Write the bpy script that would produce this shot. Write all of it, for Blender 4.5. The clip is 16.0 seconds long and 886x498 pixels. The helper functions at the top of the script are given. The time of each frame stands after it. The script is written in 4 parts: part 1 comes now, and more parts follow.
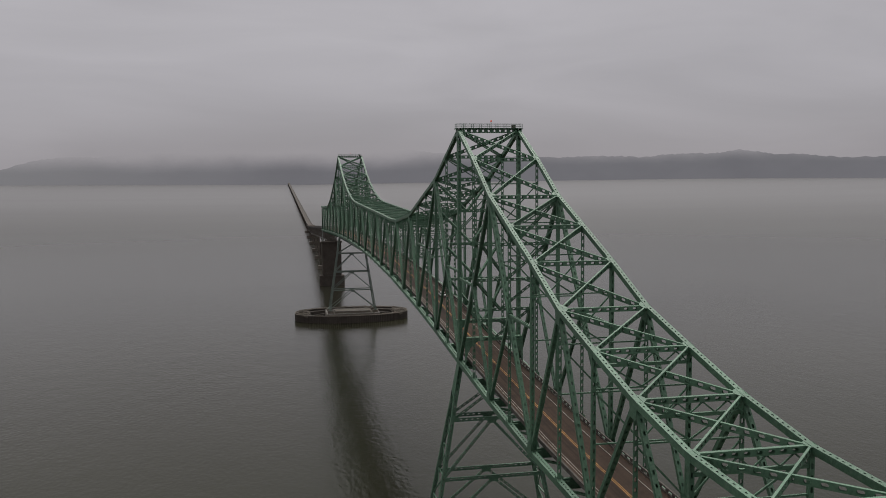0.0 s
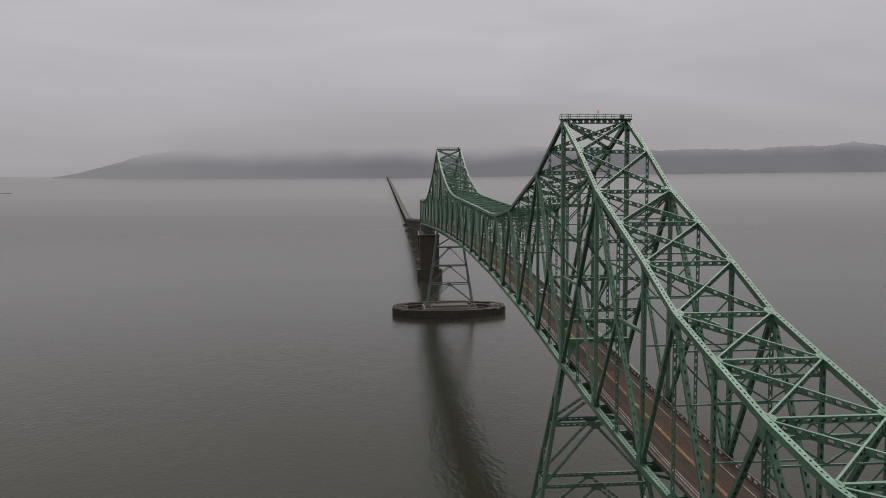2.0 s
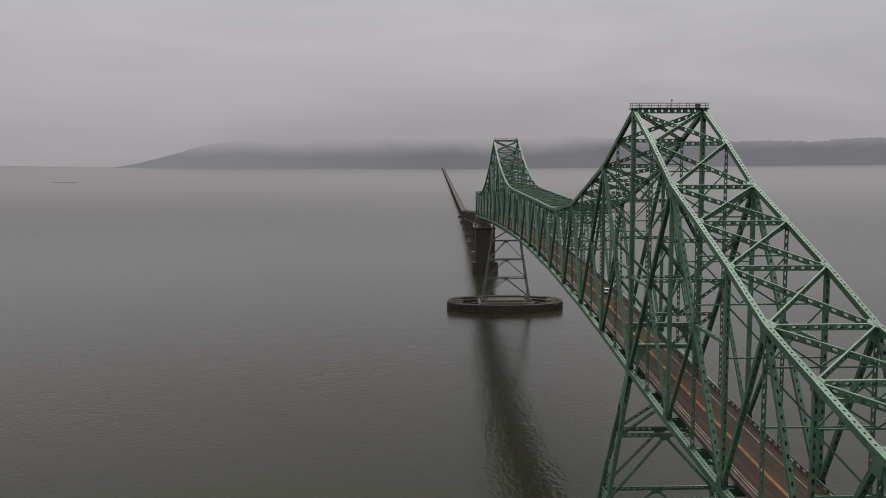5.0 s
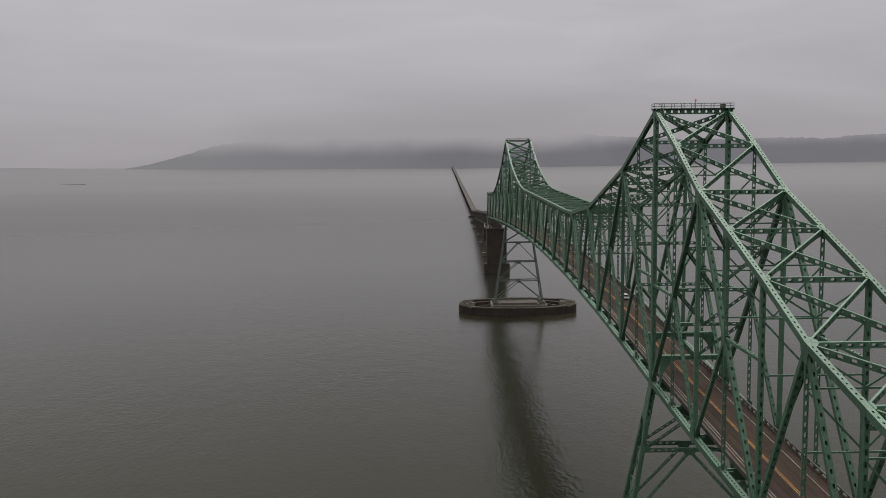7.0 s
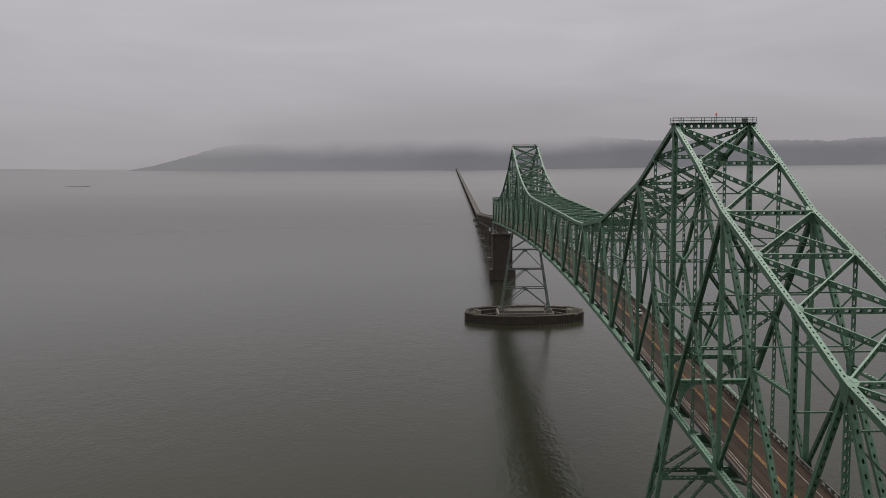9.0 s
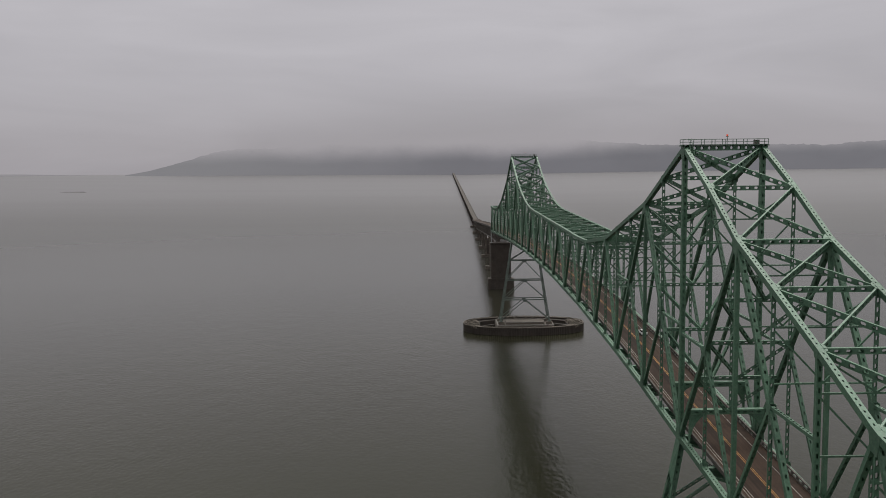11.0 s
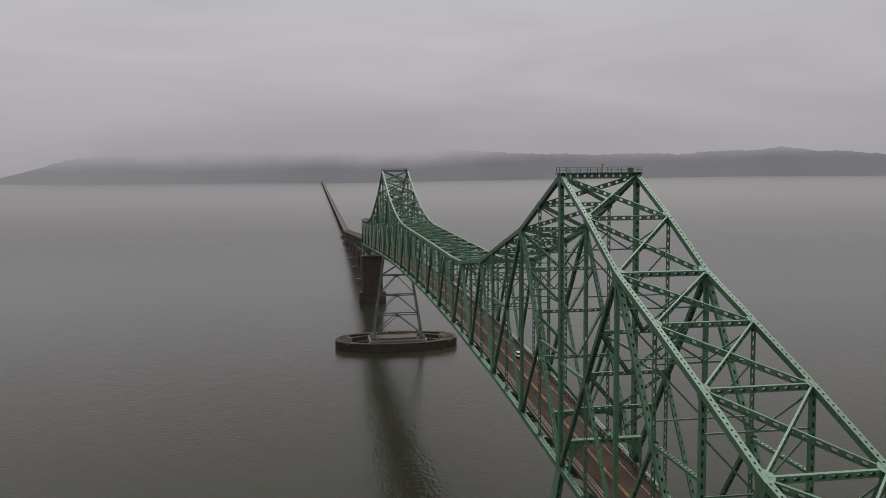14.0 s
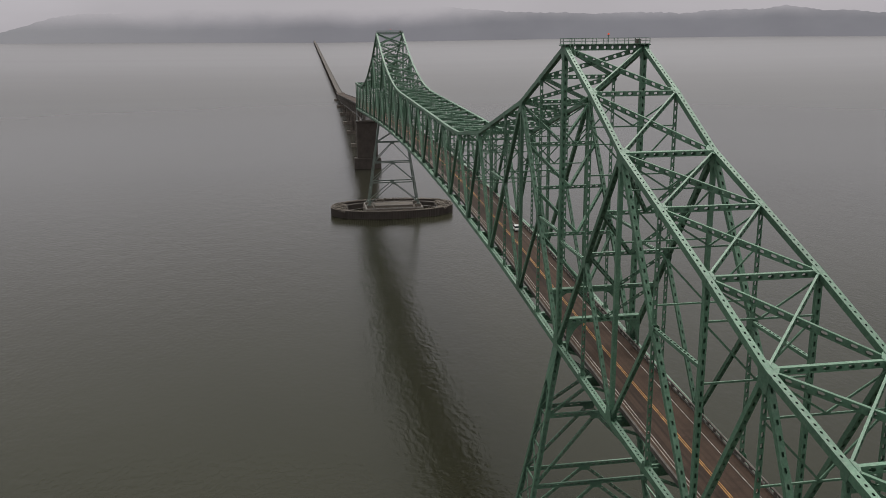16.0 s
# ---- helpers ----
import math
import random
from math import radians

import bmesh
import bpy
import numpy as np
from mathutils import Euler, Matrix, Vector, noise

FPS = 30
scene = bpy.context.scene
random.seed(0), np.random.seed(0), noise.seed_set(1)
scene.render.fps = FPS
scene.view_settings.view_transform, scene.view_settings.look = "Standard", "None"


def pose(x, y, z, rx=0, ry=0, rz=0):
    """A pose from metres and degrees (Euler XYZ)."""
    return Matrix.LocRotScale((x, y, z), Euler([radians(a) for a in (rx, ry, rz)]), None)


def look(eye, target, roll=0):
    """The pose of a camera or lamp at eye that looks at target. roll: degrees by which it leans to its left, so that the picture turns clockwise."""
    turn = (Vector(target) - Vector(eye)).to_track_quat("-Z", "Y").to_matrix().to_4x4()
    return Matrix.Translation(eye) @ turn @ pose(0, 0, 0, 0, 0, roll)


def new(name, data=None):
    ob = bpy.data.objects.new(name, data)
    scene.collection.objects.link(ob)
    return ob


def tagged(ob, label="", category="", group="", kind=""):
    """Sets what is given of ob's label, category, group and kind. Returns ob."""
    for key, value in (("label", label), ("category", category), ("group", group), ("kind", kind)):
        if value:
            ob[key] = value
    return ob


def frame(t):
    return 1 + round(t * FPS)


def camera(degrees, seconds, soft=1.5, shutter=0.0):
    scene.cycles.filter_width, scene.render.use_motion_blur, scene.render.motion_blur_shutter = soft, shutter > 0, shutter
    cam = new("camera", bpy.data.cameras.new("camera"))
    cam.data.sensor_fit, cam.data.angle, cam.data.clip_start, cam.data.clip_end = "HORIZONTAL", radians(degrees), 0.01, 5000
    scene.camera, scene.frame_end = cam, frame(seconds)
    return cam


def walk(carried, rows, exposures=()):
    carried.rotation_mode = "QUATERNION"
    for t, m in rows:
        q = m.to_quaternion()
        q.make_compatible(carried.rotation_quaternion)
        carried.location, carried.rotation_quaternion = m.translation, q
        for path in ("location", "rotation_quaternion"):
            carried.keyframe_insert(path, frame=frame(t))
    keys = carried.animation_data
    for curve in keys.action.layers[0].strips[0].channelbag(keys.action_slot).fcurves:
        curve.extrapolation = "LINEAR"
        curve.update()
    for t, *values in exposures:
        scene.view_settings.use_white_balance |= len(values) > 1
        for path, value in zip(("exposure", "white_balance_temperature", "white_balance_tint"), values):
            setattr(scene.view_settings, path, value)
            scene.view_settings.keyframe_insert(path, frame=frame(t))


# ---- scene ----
cam = camera(52.7, 16.0, soft=0.95)
PATH = [
    (0, (-54.760, -217.960, 98.338), (-54.375, -216.005, 98.165), -0.41),
    (0.5, (-54.598, -215.703, 98.170), (-54.305, -213.732, 97.995), -0.41),
    (1, (-54.501, -213.591, 98.155), (-54.234, -211.617, 97.976), -0.41),
    (1.5, (-54.294, -211.433, 98.199), (-54.048, -209.457, 98.016), -0.41),
    (2, (-54.309, -209.264, 98.238), (-54.139, -207.280, 98.052), -0.41),
    (2.5, (-54.289, -207.115, 98.351), (-54.192, -205.126, 98.160), -0.41),
    (3, (-54.377, -205.128, 98.397), (-54.300, -203.139, 98.204), -0.41),
    (3.5, (-54.464, -203.169, 98.442), (-54.390, -201.180, 98.247), -0.41),
    (4, (-54.444, -201.163, 98.403), (-54.379, -199.174, 98.204), -0.31),
    (6.5, (-54.989, -190.987, 99.165), (-54.958, -188.999, 98.957), -0.51),
    (7, (-55.201, -189.031, 99.587), (-55.175, -187.042, 99.380), -0.61),
    (7.5, (-55.391, -187.145, 100.096), (-55.368, -185.156, 99.889), -0.51),
    (8, (-55.659, -185.090, 100.881), (-55.638, -183.101, 100.673), -0.61),
    (8.5, (-55.953, -183.201, 101.695), (-55.934, -181.212, 101.489), -0.61),
    (9, (-56.366, -181.491, 102.521), (-56.348, -179.502, 102.317), -0.51),
    (11.5, (-57.775, -174.136, 107.032), (-57.742, -172.146, 106.838), -0.71),
    (12, (-57.982, -172.935, 107.628), (-57.834, -170.949, 107.435), -0.51),
    (12.5, (-57.886, -171.571, 108.200), (-57.654, -169.594, 108.011), -0.51),
    (13, (-57.903, -170.250, 108.795), (-57.642, -168.276, 108.609), -0.51),
    (13.5, (-57.916, -169.037, 109.519), (-57.626, -167.067, 109.335), -0.51),
    (14, (-57.919, -168.046, 110.225), (-57.604, -166.079, 110.043), -0.51),
    (14.5, (-57.907, -166.917, 110.854), (-57.590, -164.950, 110.676), -0.61),
    (15, (-57.695, -165.651, 111.341), (-57.377, -163.685, 111.165), -0.51),
    (15.5, (-57.666, -164.542, 111.846), (-57.348, -162.592, 111.538), -0.41),
    (16, (-57.724, -163.416, 112.391), (-57.409, -161.501, 111.907), -0.41),
]
walk(cam, [(t, look(eye, target, roll)) for t, eye, target, roll in PATH],
     exposures=[(0, -0.22), (1.2, -0.03), (3.5, -0.05), (7, -0.07), (14.5, -0.03), (15.2, -0.09), (15.6, -0.08), (16, 0.22)])

# ---------------------------------------------------------------- world, sun
world = bpy.data.worlds.new("overcast_sky")
scene.world = world
world.use_nodes = True
wn, wl = world.node_tree.nodes, world.node_tree.links
wn.clear()
w_out = wn.new("ShaderNodeOutputWorld")
w_bg = wn.new("ShaderNodeBackground")
w_geo = wn.new("ShaderNodeTexCoord")
w_sep = wn.new("ShaderNodeSeparateXYZ")
wl.new(w_geo.outputs["Generated"], w_sep.inputs[0])
w_ramp = wn.new("ShaderNodeValToRGB")
w_ramp.color_ramp.elements[0].position, w_ramp.color_ramp.elements[0].color = 0.0, (0.348, 0.332, 0.356, 1)
w_ramp.color_ramp.elements[1].position, w_ramp.color_ramp.elements[1].color = 1.0, (0.82, 0.84, 0.80, 1)
for p, c in ((0.03, (0.353, 0.337, 0.362)), (0.085, (0.440, 0.422, 0.449)), (0.15, (0.489, 0.470, 0.495)), (0.24, (0.499, 0.479, 0.503)), (0.45, (0.545, 0.548, 0.538))):
    e = w_ramp.color_ramp.elements.new(p)
    e.color = (*c, 1)
wl.new(w_sep.outputs["Z"], w_ramp.inputs[0])
w_map = wn.new("ShaderNodeMapping")
w_map.inputs["Scale"].default_value = (1.0, 1.0, 5.0)
wl.new(w_geo.outputs["Generated"], w_map.inputs[0])
w_noise = wn.new("ShaderNodeTexNoise")
w_noise.inputs["Scale"].default_value, w_noise.inputs["Detail"].default_value, w_noise.inputs["Roughness"].default_value = 2.6, 6, 0.5
w_noise.inputs["Distortion"].default_value = 0.5
wl.new(w_map.outputs[0], w_noise.inputs[0])
w_cr = wn.new("ShaderNodeMapRange")
w_cr.inputs[1].default_value, w_cr.inputs[2].default_value, w_cr.inputs[3].default_value, w_cr.inputs[4].default_value = 0.3, 0.7, 0.90, 1.09
wl.new(w_noise.outputs[0], w_cr.inputs[0])
w_mul = wn.new("ShaderNodeMix")
w_mul.data_type, w_mul.blend_type = "RGBA", "MULTIPLY"
w_mul.inputs["Factor"].default_value = 1.0
wl.new(w_ramp.outputs[0], w_mul.inputs["A"])
wl.new(w_cr.outputs[0], w_mul.inputs["B"])
# a trace of clear sky light behind the cloud deck
w_sky = wn.new("ShaderNodeTexSky")
w_sky.sky_type, w_sky.sun_disc = "NISHITA", False
w_sky.sun_elevation, w_sky.sun_rotation = radians(60), radians(20)
w_add = wn.new("ShaderNodeMix")
w_add.data_type, w_add.blend_type = "RGBA", "ADD"
w_add.inputs["Factor"].default_value = 0.004
wl.new(w_mul.outputs["Result"], w_add.inputs["A"])
wl.new(w_sky.outputs[0], w_add.inputs["B"])
wl.new(w_add.outputs["Result"], w_bg.inputs[0])
w_bg.inputs[1].default_value = 1.0
wl.new(w_bg.outputs[0], w_out.inputs[0])

sun = new("sun", bpy.data.lights.new("sun", "SUN"))
sun.data.energy, sun.data.angle, sun.data.color = 3.0, radians(40), (1.0, 0.97, 0.93)
sun.matrix_world = look((40, 110, 200), (0, 0, 0))


# ---------------------------------------------------------------- materials
def material(name):
    m = bpy.data.materials.new(name)
    m.use_nodes = True
    return m, m.node_tree.nodes, m.node_tree.links, m.node_tree.nodes["Principled BSDF"]


def noise_node(n, l, scale, detail=4, rough=0.55, stretch=None):
    co = n.new("ShaderNodeTexCoord")
    t = n.new("ShaderNodeTexNoise")
    t.inputs["Scale"].default_value, t.inputs["Detail"].default_value, t.inputs["Roughness"].default_value = scale, detail, rough
    if stretch:
        mp = n.new("ShaderNodeMapping")
        mp.inputs["Scale"].default_value = stretch
        l.new(co.outputs["Object"], mp.inputs[0])
        l.new(mp.outputs[0], t.inputs[0])
    else:
        l.new(co.outputs["Object"], t.inputs[0])
    return t.outputs[0]


def ramp(n, l, fac, stops):
    r = n.new("ShaderNodeValToRGB")
    els = r.color_ramp.elements
    els[0].position, els[0].color = stops[0][0], (*stops[0][1], 1)
    els[1].position, els[1].color = stops[-1][0], (*stops[-1][1], 1)
    for p, c in stops[1:-1]:
        els.new(p).color = (*c, 1)
    l.new(fac, r.inputs[0])
    return r.outputs[0]


def mix(n, l, a, b, fac, mode="MIX"):
    m = n.new("ShaderNodeMix")
    m.data_type, m.blend_type = "RGBA", mode
    for sock, v in (("A", a), ("B", b)):
        if isinstance(v, tuple):
            m.inputs[sock].default_value = (*v, 1)
        else:
            l.new(v, m.inputs[sock])
    if isinstance(fac, (int, float)):
        m.inputs["Factor"].default_value = fac
    else:
        l.new(fac, m.inputs["Factor"])
    return m.outputs["Result"]


def bump(n, l, b, height, strength, dist):
    k = n.new("ShaderNodeBump")
    k.inputs["Strength"].default_value, k.inputs["Distance"].default_value = strength, dist
    l.new(height, k.inputs["Height"])
    l.new(k.outputs[0], b.inputs["Normal"])


def surface(name, stops, scale, rough, metal=0.0, fine=None, grime=None, relief=0.2, stretch=None, vary=0.0, chalk=None):
    """A painted, cast or mineral surface: broad variation, fine grain, stains and relief."""
    m, n, l, b = material(name)
    col = ramp(n, l, noise_node(n, l, scale, 5, 0.6, stretch), stops)
    if fine:
        col = mix(n, l, col, ramp(n, l, noise_node(n, l, fine, 3), [(0.3, (0.72, 0.72, 0.72)), (0.7, (1.12, 1.12, 1.12))]), 1.0, "MULTIPLY")
    if grime:
        gcol, gscale, lo, hi = grime
        g = ramp(n, l, noise_node(n, l, gscale, 6, 0.65), [(lo, (0, 0, 0)), (hi, (1, 1, 1))])
        col = mix(n, l, col, gcol, g)
    if chalk:
        c = ramp(n, l, noise_node(n, l, 1.1, 6, 0.7), [(0.5, (0, 0, 0)), (0.72, (0.55, 0.55, 0.55))])
        col = mix(n, l, col, chalk, c)
    if vary:
        oi = n.new("ShaderNodeObjectInfo")
        r = ramp(n, l, oi.outputs["Random"], [(0.0, (1 - vary,) * 3), (1.0, (1 + vary,) * 3)])
        col = mix(n, l, col, r, 1.0, "MULTIPLY")
    l.new(col, b.inputs["Base Color"])
    b.inputs["Roughness"].default_value, b.inputs["Metallic"].default_value = rough, metal
    bump(n, l, b, noise_node(n, l, fine or scale * 8, 3), relief, 0.02)
    return m


STEEL = surface("green_paint", [(0.3, (0.052, 0.116, 0.072)), (0.7, (0.088, 0.182, 0.115))], 0.09, 0.58, fine=3.0,
                grime=((0.10, 0.09, 0.06), 0.55, 0.66, 0.92), vary=0.14, chalk=(0.17, 0.235, 0.18))
PALEGREEN = surface("pale_green_paint", [(0.3, (0.085, 0.112, 0.095)), (0.7, (0.15, 0.182, 0.16))], 0.12, 0.6, fine=3.0, vary=0.10)
GALV = surface("galvanised_rail", [(0.3, (0.28, 0.30, 0.29)), (0.7, (0.42, 0.43, 0.42))], 0.6, 0.5, 0.3, fine=8)
DARKSTEEL = surface("brown_steel", [(0.3, (0.085, 0.072, 0.063)), (0.7, (0.14, 0.12, 0.105))], 0.3, 0.6, fine=4)
ASPHALT = surface("worn_asphalt", [(0.32, (0.0135, 0.0088, 0.0068)), (0.68, (0.068, 0.041, 0.028))], 0.5, 0.9, fine=6, stretch=(1.5, 0.006, 0.1),
                  grime=((0.018, 0.012, 0.009), 0.25, 0.5, 0.8))
ASPHALT.node_tree.nodes["Principled BSDF"].inputs["Specular IOR Level"].default_value = 0.25
CONCRETE = surface("weathered_concrete", [(0.3, (0.085, 0.070, 0.058)), (0.7, (0.165, 0.138, 0.117))], 0.25, 0.9, fine=2.5,
                   grime=((0.05, 0.042, 0.034), 0.35, 0.45, 0.75), relief=0.5)
PIERBROWN = surface("tide_stained_concrete", [(0.3, (0.040, 0.032, 0.027)), (0.7, (0.080, 0.065, 0.056))], 0.18, 0.9, fine=1.5,
                    grime=((0.06, 0.045, 0.038), 0.2, 0.45, 0.8), relief=0.4)
RUBBLE = surface("barnacled_rubble", [(0.25, (0.055, 0.046, 0.038)), (0.75, (0.21, 0.178, 0.145))], 0.7, 0.95, fine=3, relief=0.8, vary=0.3)
PIERFACE = surface("pale_stained_pier_concrete", [(0.3, (0.095, 0.080, 0.066)), (0.7, (0.18, 0.153, 0.128))], 0.3, 0.9, fine=2.5,
                   grime=((0.06, 0.05, 0.04), 0.3, 0.5, 0.8), relief=0.5)
PARAPET = surface("parapet_concrete", [(0.3, (0.048, 0.040, 0.034)), (0.7, (0.128, 0.110, 0.097))], 0.8, 0.85, fine=4, vary=0.12)
WHITE = surface("worn_white_road_paint", [(0.35, (0.16, 0.14, 0.125)), (0.65, (0.40, 0.37, 0.34))], 0.7, 0.7, fine=5)
CURBTOP = surface("pale_curb_concrete", [(0.3, (0.20, 0.18, 0.165)), (0.7, (0.36, 0.335, 0.31))], 0.6, 0.8, fine=4)
YELLOW = surface("worn_yellow_road_paint", [(0.35, (0.24, 0.105, 0.020)), (0.65, (0.50, 0.24, 0.045))], 0.7, 0.7, fine=5)

# river: murky brown water with wind ripples of several lengths
WATER, n, l, b = material("river_water")
b.inputs["IOR"].default_value = 1.26
co = n.new("ShaderNodeTexCoord")
span = n.new("ShaderNodeVectorMath")
span.operation = "LENGTH"
l.new(co.outputs["Object"], span.inputs[0])
far = n.new("ShaderNodeMapRange")       # sheltered by the bridge, ruffled out on the open river
far.interpolation_type = "SMOOTHSTEP"
far.inputs[1].default_value, far.inputs[2].default_value = 280, 1800
l.new(span.outputs["Value"], far.inputs[0])
rough = n.new("ShaderNodeMapRange")
rough.inputs[3].default_value, rough.inputs[4].default_value = 0.15, 0.35
l.new(far.outputs[0], rough.inputs[0])
streak = ramp(n, l, noise_node(n, l, 0.0022, 5, 0.6, (0.35, 1.6, 1)), [(0.35, (0.975, 0.975, 0.975)), (0.7, (1.025, 1.025, 1.025))])
far_sheen = n.new("ShaderNodeMapRange")      # sky sheen and haze painted as a paler base colour towards the far shore
far_sheen.interpolation_type = "SMOOTHSTEP"
far_sheen.inputs[1].default_value, far_sheen.inputs[2].default_value = 120, 2900
l.new(span.outputs["Value"], far_sheen.inputs[0])
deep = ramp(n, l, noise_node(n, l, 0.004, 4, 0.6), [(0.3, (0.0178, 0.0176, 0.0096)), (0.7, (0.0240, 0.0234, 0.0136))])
l.new(mix(n, l, deep, (0.126, 0.119, 0.125), far_sheen.outputs[0]), b.inputs["Base Color"])
rmul = n.new("ShaderNodeMath")
rmul.operation = "MULTIPLY"
l.new(rough.outputs[0], rmul.inputs[0])
l.new(streak, rmul.inputs[1])
l.new(rmul.outputs[0], b.inputs["Roughness"])
h1 = noise_node(n, l, 0.13, 2, 0.5, (1, 0.55, 1))
h2 = noise_node(n, l, 0.62, 3, 0.55, (1, 0.6, 1))
h3 = noise_node(n, l, 0.012, 3, 0.5)
calm = ramp(n, l, h3, [(0.32, (0.68, 0.68, 0.68)), (0.62, (1, 1, 1))])
hh = mix(n, l, h1, h2, 0.5)
k = n.new("ShaderNodeBump")
k.inputs["Distance"].default_value = 1.6
l.new(hh, k.inputs["Height"])
near = n.new("ShaderNodeMapRange")
near.inputs[3].default_value, near.inputs[4].default_value = 0.20, 0.02
l.new(far.outputs[0], near.inputs[0])
kmul = n.new("ShaderNodeMath")
kmul.operation = "MULTIPLY"
l.new(near.outputs[0], kmul.inputs[0])
l.new(calm, kmul.inputs[1])
l.new(kmul.outputs[0], k.inputs["Strength"])
l.new(k.outputs[0], b.inputs["Normal"])

# far shore: dark wooded hills, with distance haze painted on as blue-grey emission
HILL, n, l, b = material("wooded_hill_painted_haze")
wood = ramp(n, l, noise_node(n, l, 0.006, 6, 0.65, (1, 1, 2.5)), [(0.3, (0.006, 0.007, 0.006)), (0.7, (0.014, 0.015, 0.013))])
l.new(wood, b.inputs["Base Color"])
b.inputs["Roughness"].default_value = 1.0
b.inputs["Specular IOR Level"].default_value = 0.0
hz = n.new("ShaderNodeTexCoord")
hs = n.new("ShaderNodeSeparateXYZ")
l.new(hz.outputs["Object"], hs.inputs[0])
haze_west = n.new("ShaderNodeMapRange")     # haze glow painted paler over the western headland
haze_west.interpolation_type = "SMOOTHSTEP"
haze_west.inputs[1].default_value, haze_west.inputs[2].default_value = -1300.0, 350.0
l.new(hs.outputs["X"], haze_west.inputs[0])
haze_glow = ramp(n, l, noise_node(n, l, 0.0016, 4, 0.55), [(0.3, (0.153, 0.151, 0.168)), (0.7, (0.180, 0.177, 0.196))])
haze_glow = mix(n, l, (0.212, 0.208, 0.222), haze_glow, haze_west.outputs[0])
l.new(haze_glow, b.inputs["Emission Color"])
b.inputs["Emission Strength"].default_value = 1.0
# low cloud imitated by transparency: the hills fade out towards their crests
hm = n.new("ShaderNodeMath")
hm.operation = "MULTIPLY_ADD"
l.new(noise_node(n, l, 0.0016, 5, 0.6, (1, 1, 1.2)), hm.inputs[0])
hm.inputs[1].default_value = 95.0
drop = n.new("ShaderNodeMapRange")      # painted mist fade starts higher over the eastern hills
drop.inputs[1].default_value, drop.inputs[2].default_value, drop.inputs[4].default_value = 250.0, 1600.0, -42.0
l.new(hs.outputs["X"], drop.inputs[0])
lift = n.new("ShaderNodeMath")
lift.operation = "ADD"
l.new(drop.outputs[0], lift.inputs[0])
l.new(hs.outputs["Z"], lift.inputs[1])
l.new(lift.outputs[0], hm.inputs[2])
mist_fade = n.new("ShaderNodeMapRange")
mist_fade.inputs[1].default_value, mist_fade.inputs[2].default_value = 135.0, 255.0
mist_fade.interpolation_type = "SMOOTHSTEP"
l.new(hm.outputs[0], mist_fade.inputs[0])
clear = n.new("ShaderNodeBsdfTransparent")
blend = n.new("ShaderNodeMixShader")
l.new(mist_fade.outputs[0], blend.inputs[0])
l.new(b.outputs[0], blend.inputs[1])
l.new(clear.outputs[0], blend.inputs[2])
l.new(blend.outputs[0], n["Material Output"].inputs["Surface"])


# ---------------------------------------------------------------- mesh helpers
def mesh_part(name, verts, faces, mat, parent=None, label=""):
    me = bpy.data.meshes.new(name)
    me.from_pydata([tuple(v) for v in verts], [], faces)
    me.update()
    me.materials.append(mat)
    ob = new(name, me)
    if parent:
        ob.parent = parent
    if label:
        ob["label"] = label
    return ob


def part(name, bm, mat, parent=None, label=""):
    me = bpy.data.meshes.new(name)
    bmesh.ops.recalc_face_normals(bm, faces=bm.faces)
    bm.to_mesh(me)
    bm.free()
    me.materials.append(mat)
    ob = new(name, me)
    if parent:
        ob.parent = parent
    if label:
        ob["label"] = label
    return ob


BOXF = [(0, 1, 3, 2), (4, 6, 7, 5), (0, 4, 5, 1), (2, 3, 7, 6), (0, 2, 6, 4), (1, 5, 7, 3)]


class Soup:
    """Collects boxes, bars and prisms that belong to one part."""

    def __init__(self):
        self.v, self.f = [], []

    def add(self, verts, faces):
        k = len(self.v)
        self.v += [tuple(v) for v in verts]
        self.f += [tuple(i + k for i in f) for f in faces]

    def box(self, x0, x1, y0, y1, z0, z1):
        self.add([(x, y, z) for x in (x0, x1) for y in (y0, y1) for z in (z0, z1)], BOXF)

    def bar(self, a, b, w, h, up=(0, 0, 1)):
        a, b = Vector(a), Vector(b)
        u = (b - a).normalized()
        up = Vector(up)
        if abs(u.dot(up)) > 0.98:
            up = Vector((0, 1, 0))
        s = u.cross(up).normalized() * (w / 2)
        t = s.cross(u).normalized() * (h / 2)
        self.add([p + i * s + j * t for p in (a, b) for i in (-1, 1) for j in (-1, 1)], BOXF)

    def prism(self, outline, z0, z1):
        k = len(outline)
        self.add([(x, y, z0) for x, y in outline] + [(x, y, z1) for x, y in outline],
                 [tuple(range(k))[::-1], tuple(range(k, 2 * k))] + [(i, (i + 1) % k, (i + 1) % k + k, i + k) for i in range(k)])

    def make(self, name, mat, parent=None, label=""):
        return mesh_part(name, self.v, self.f, mat, parent, label)


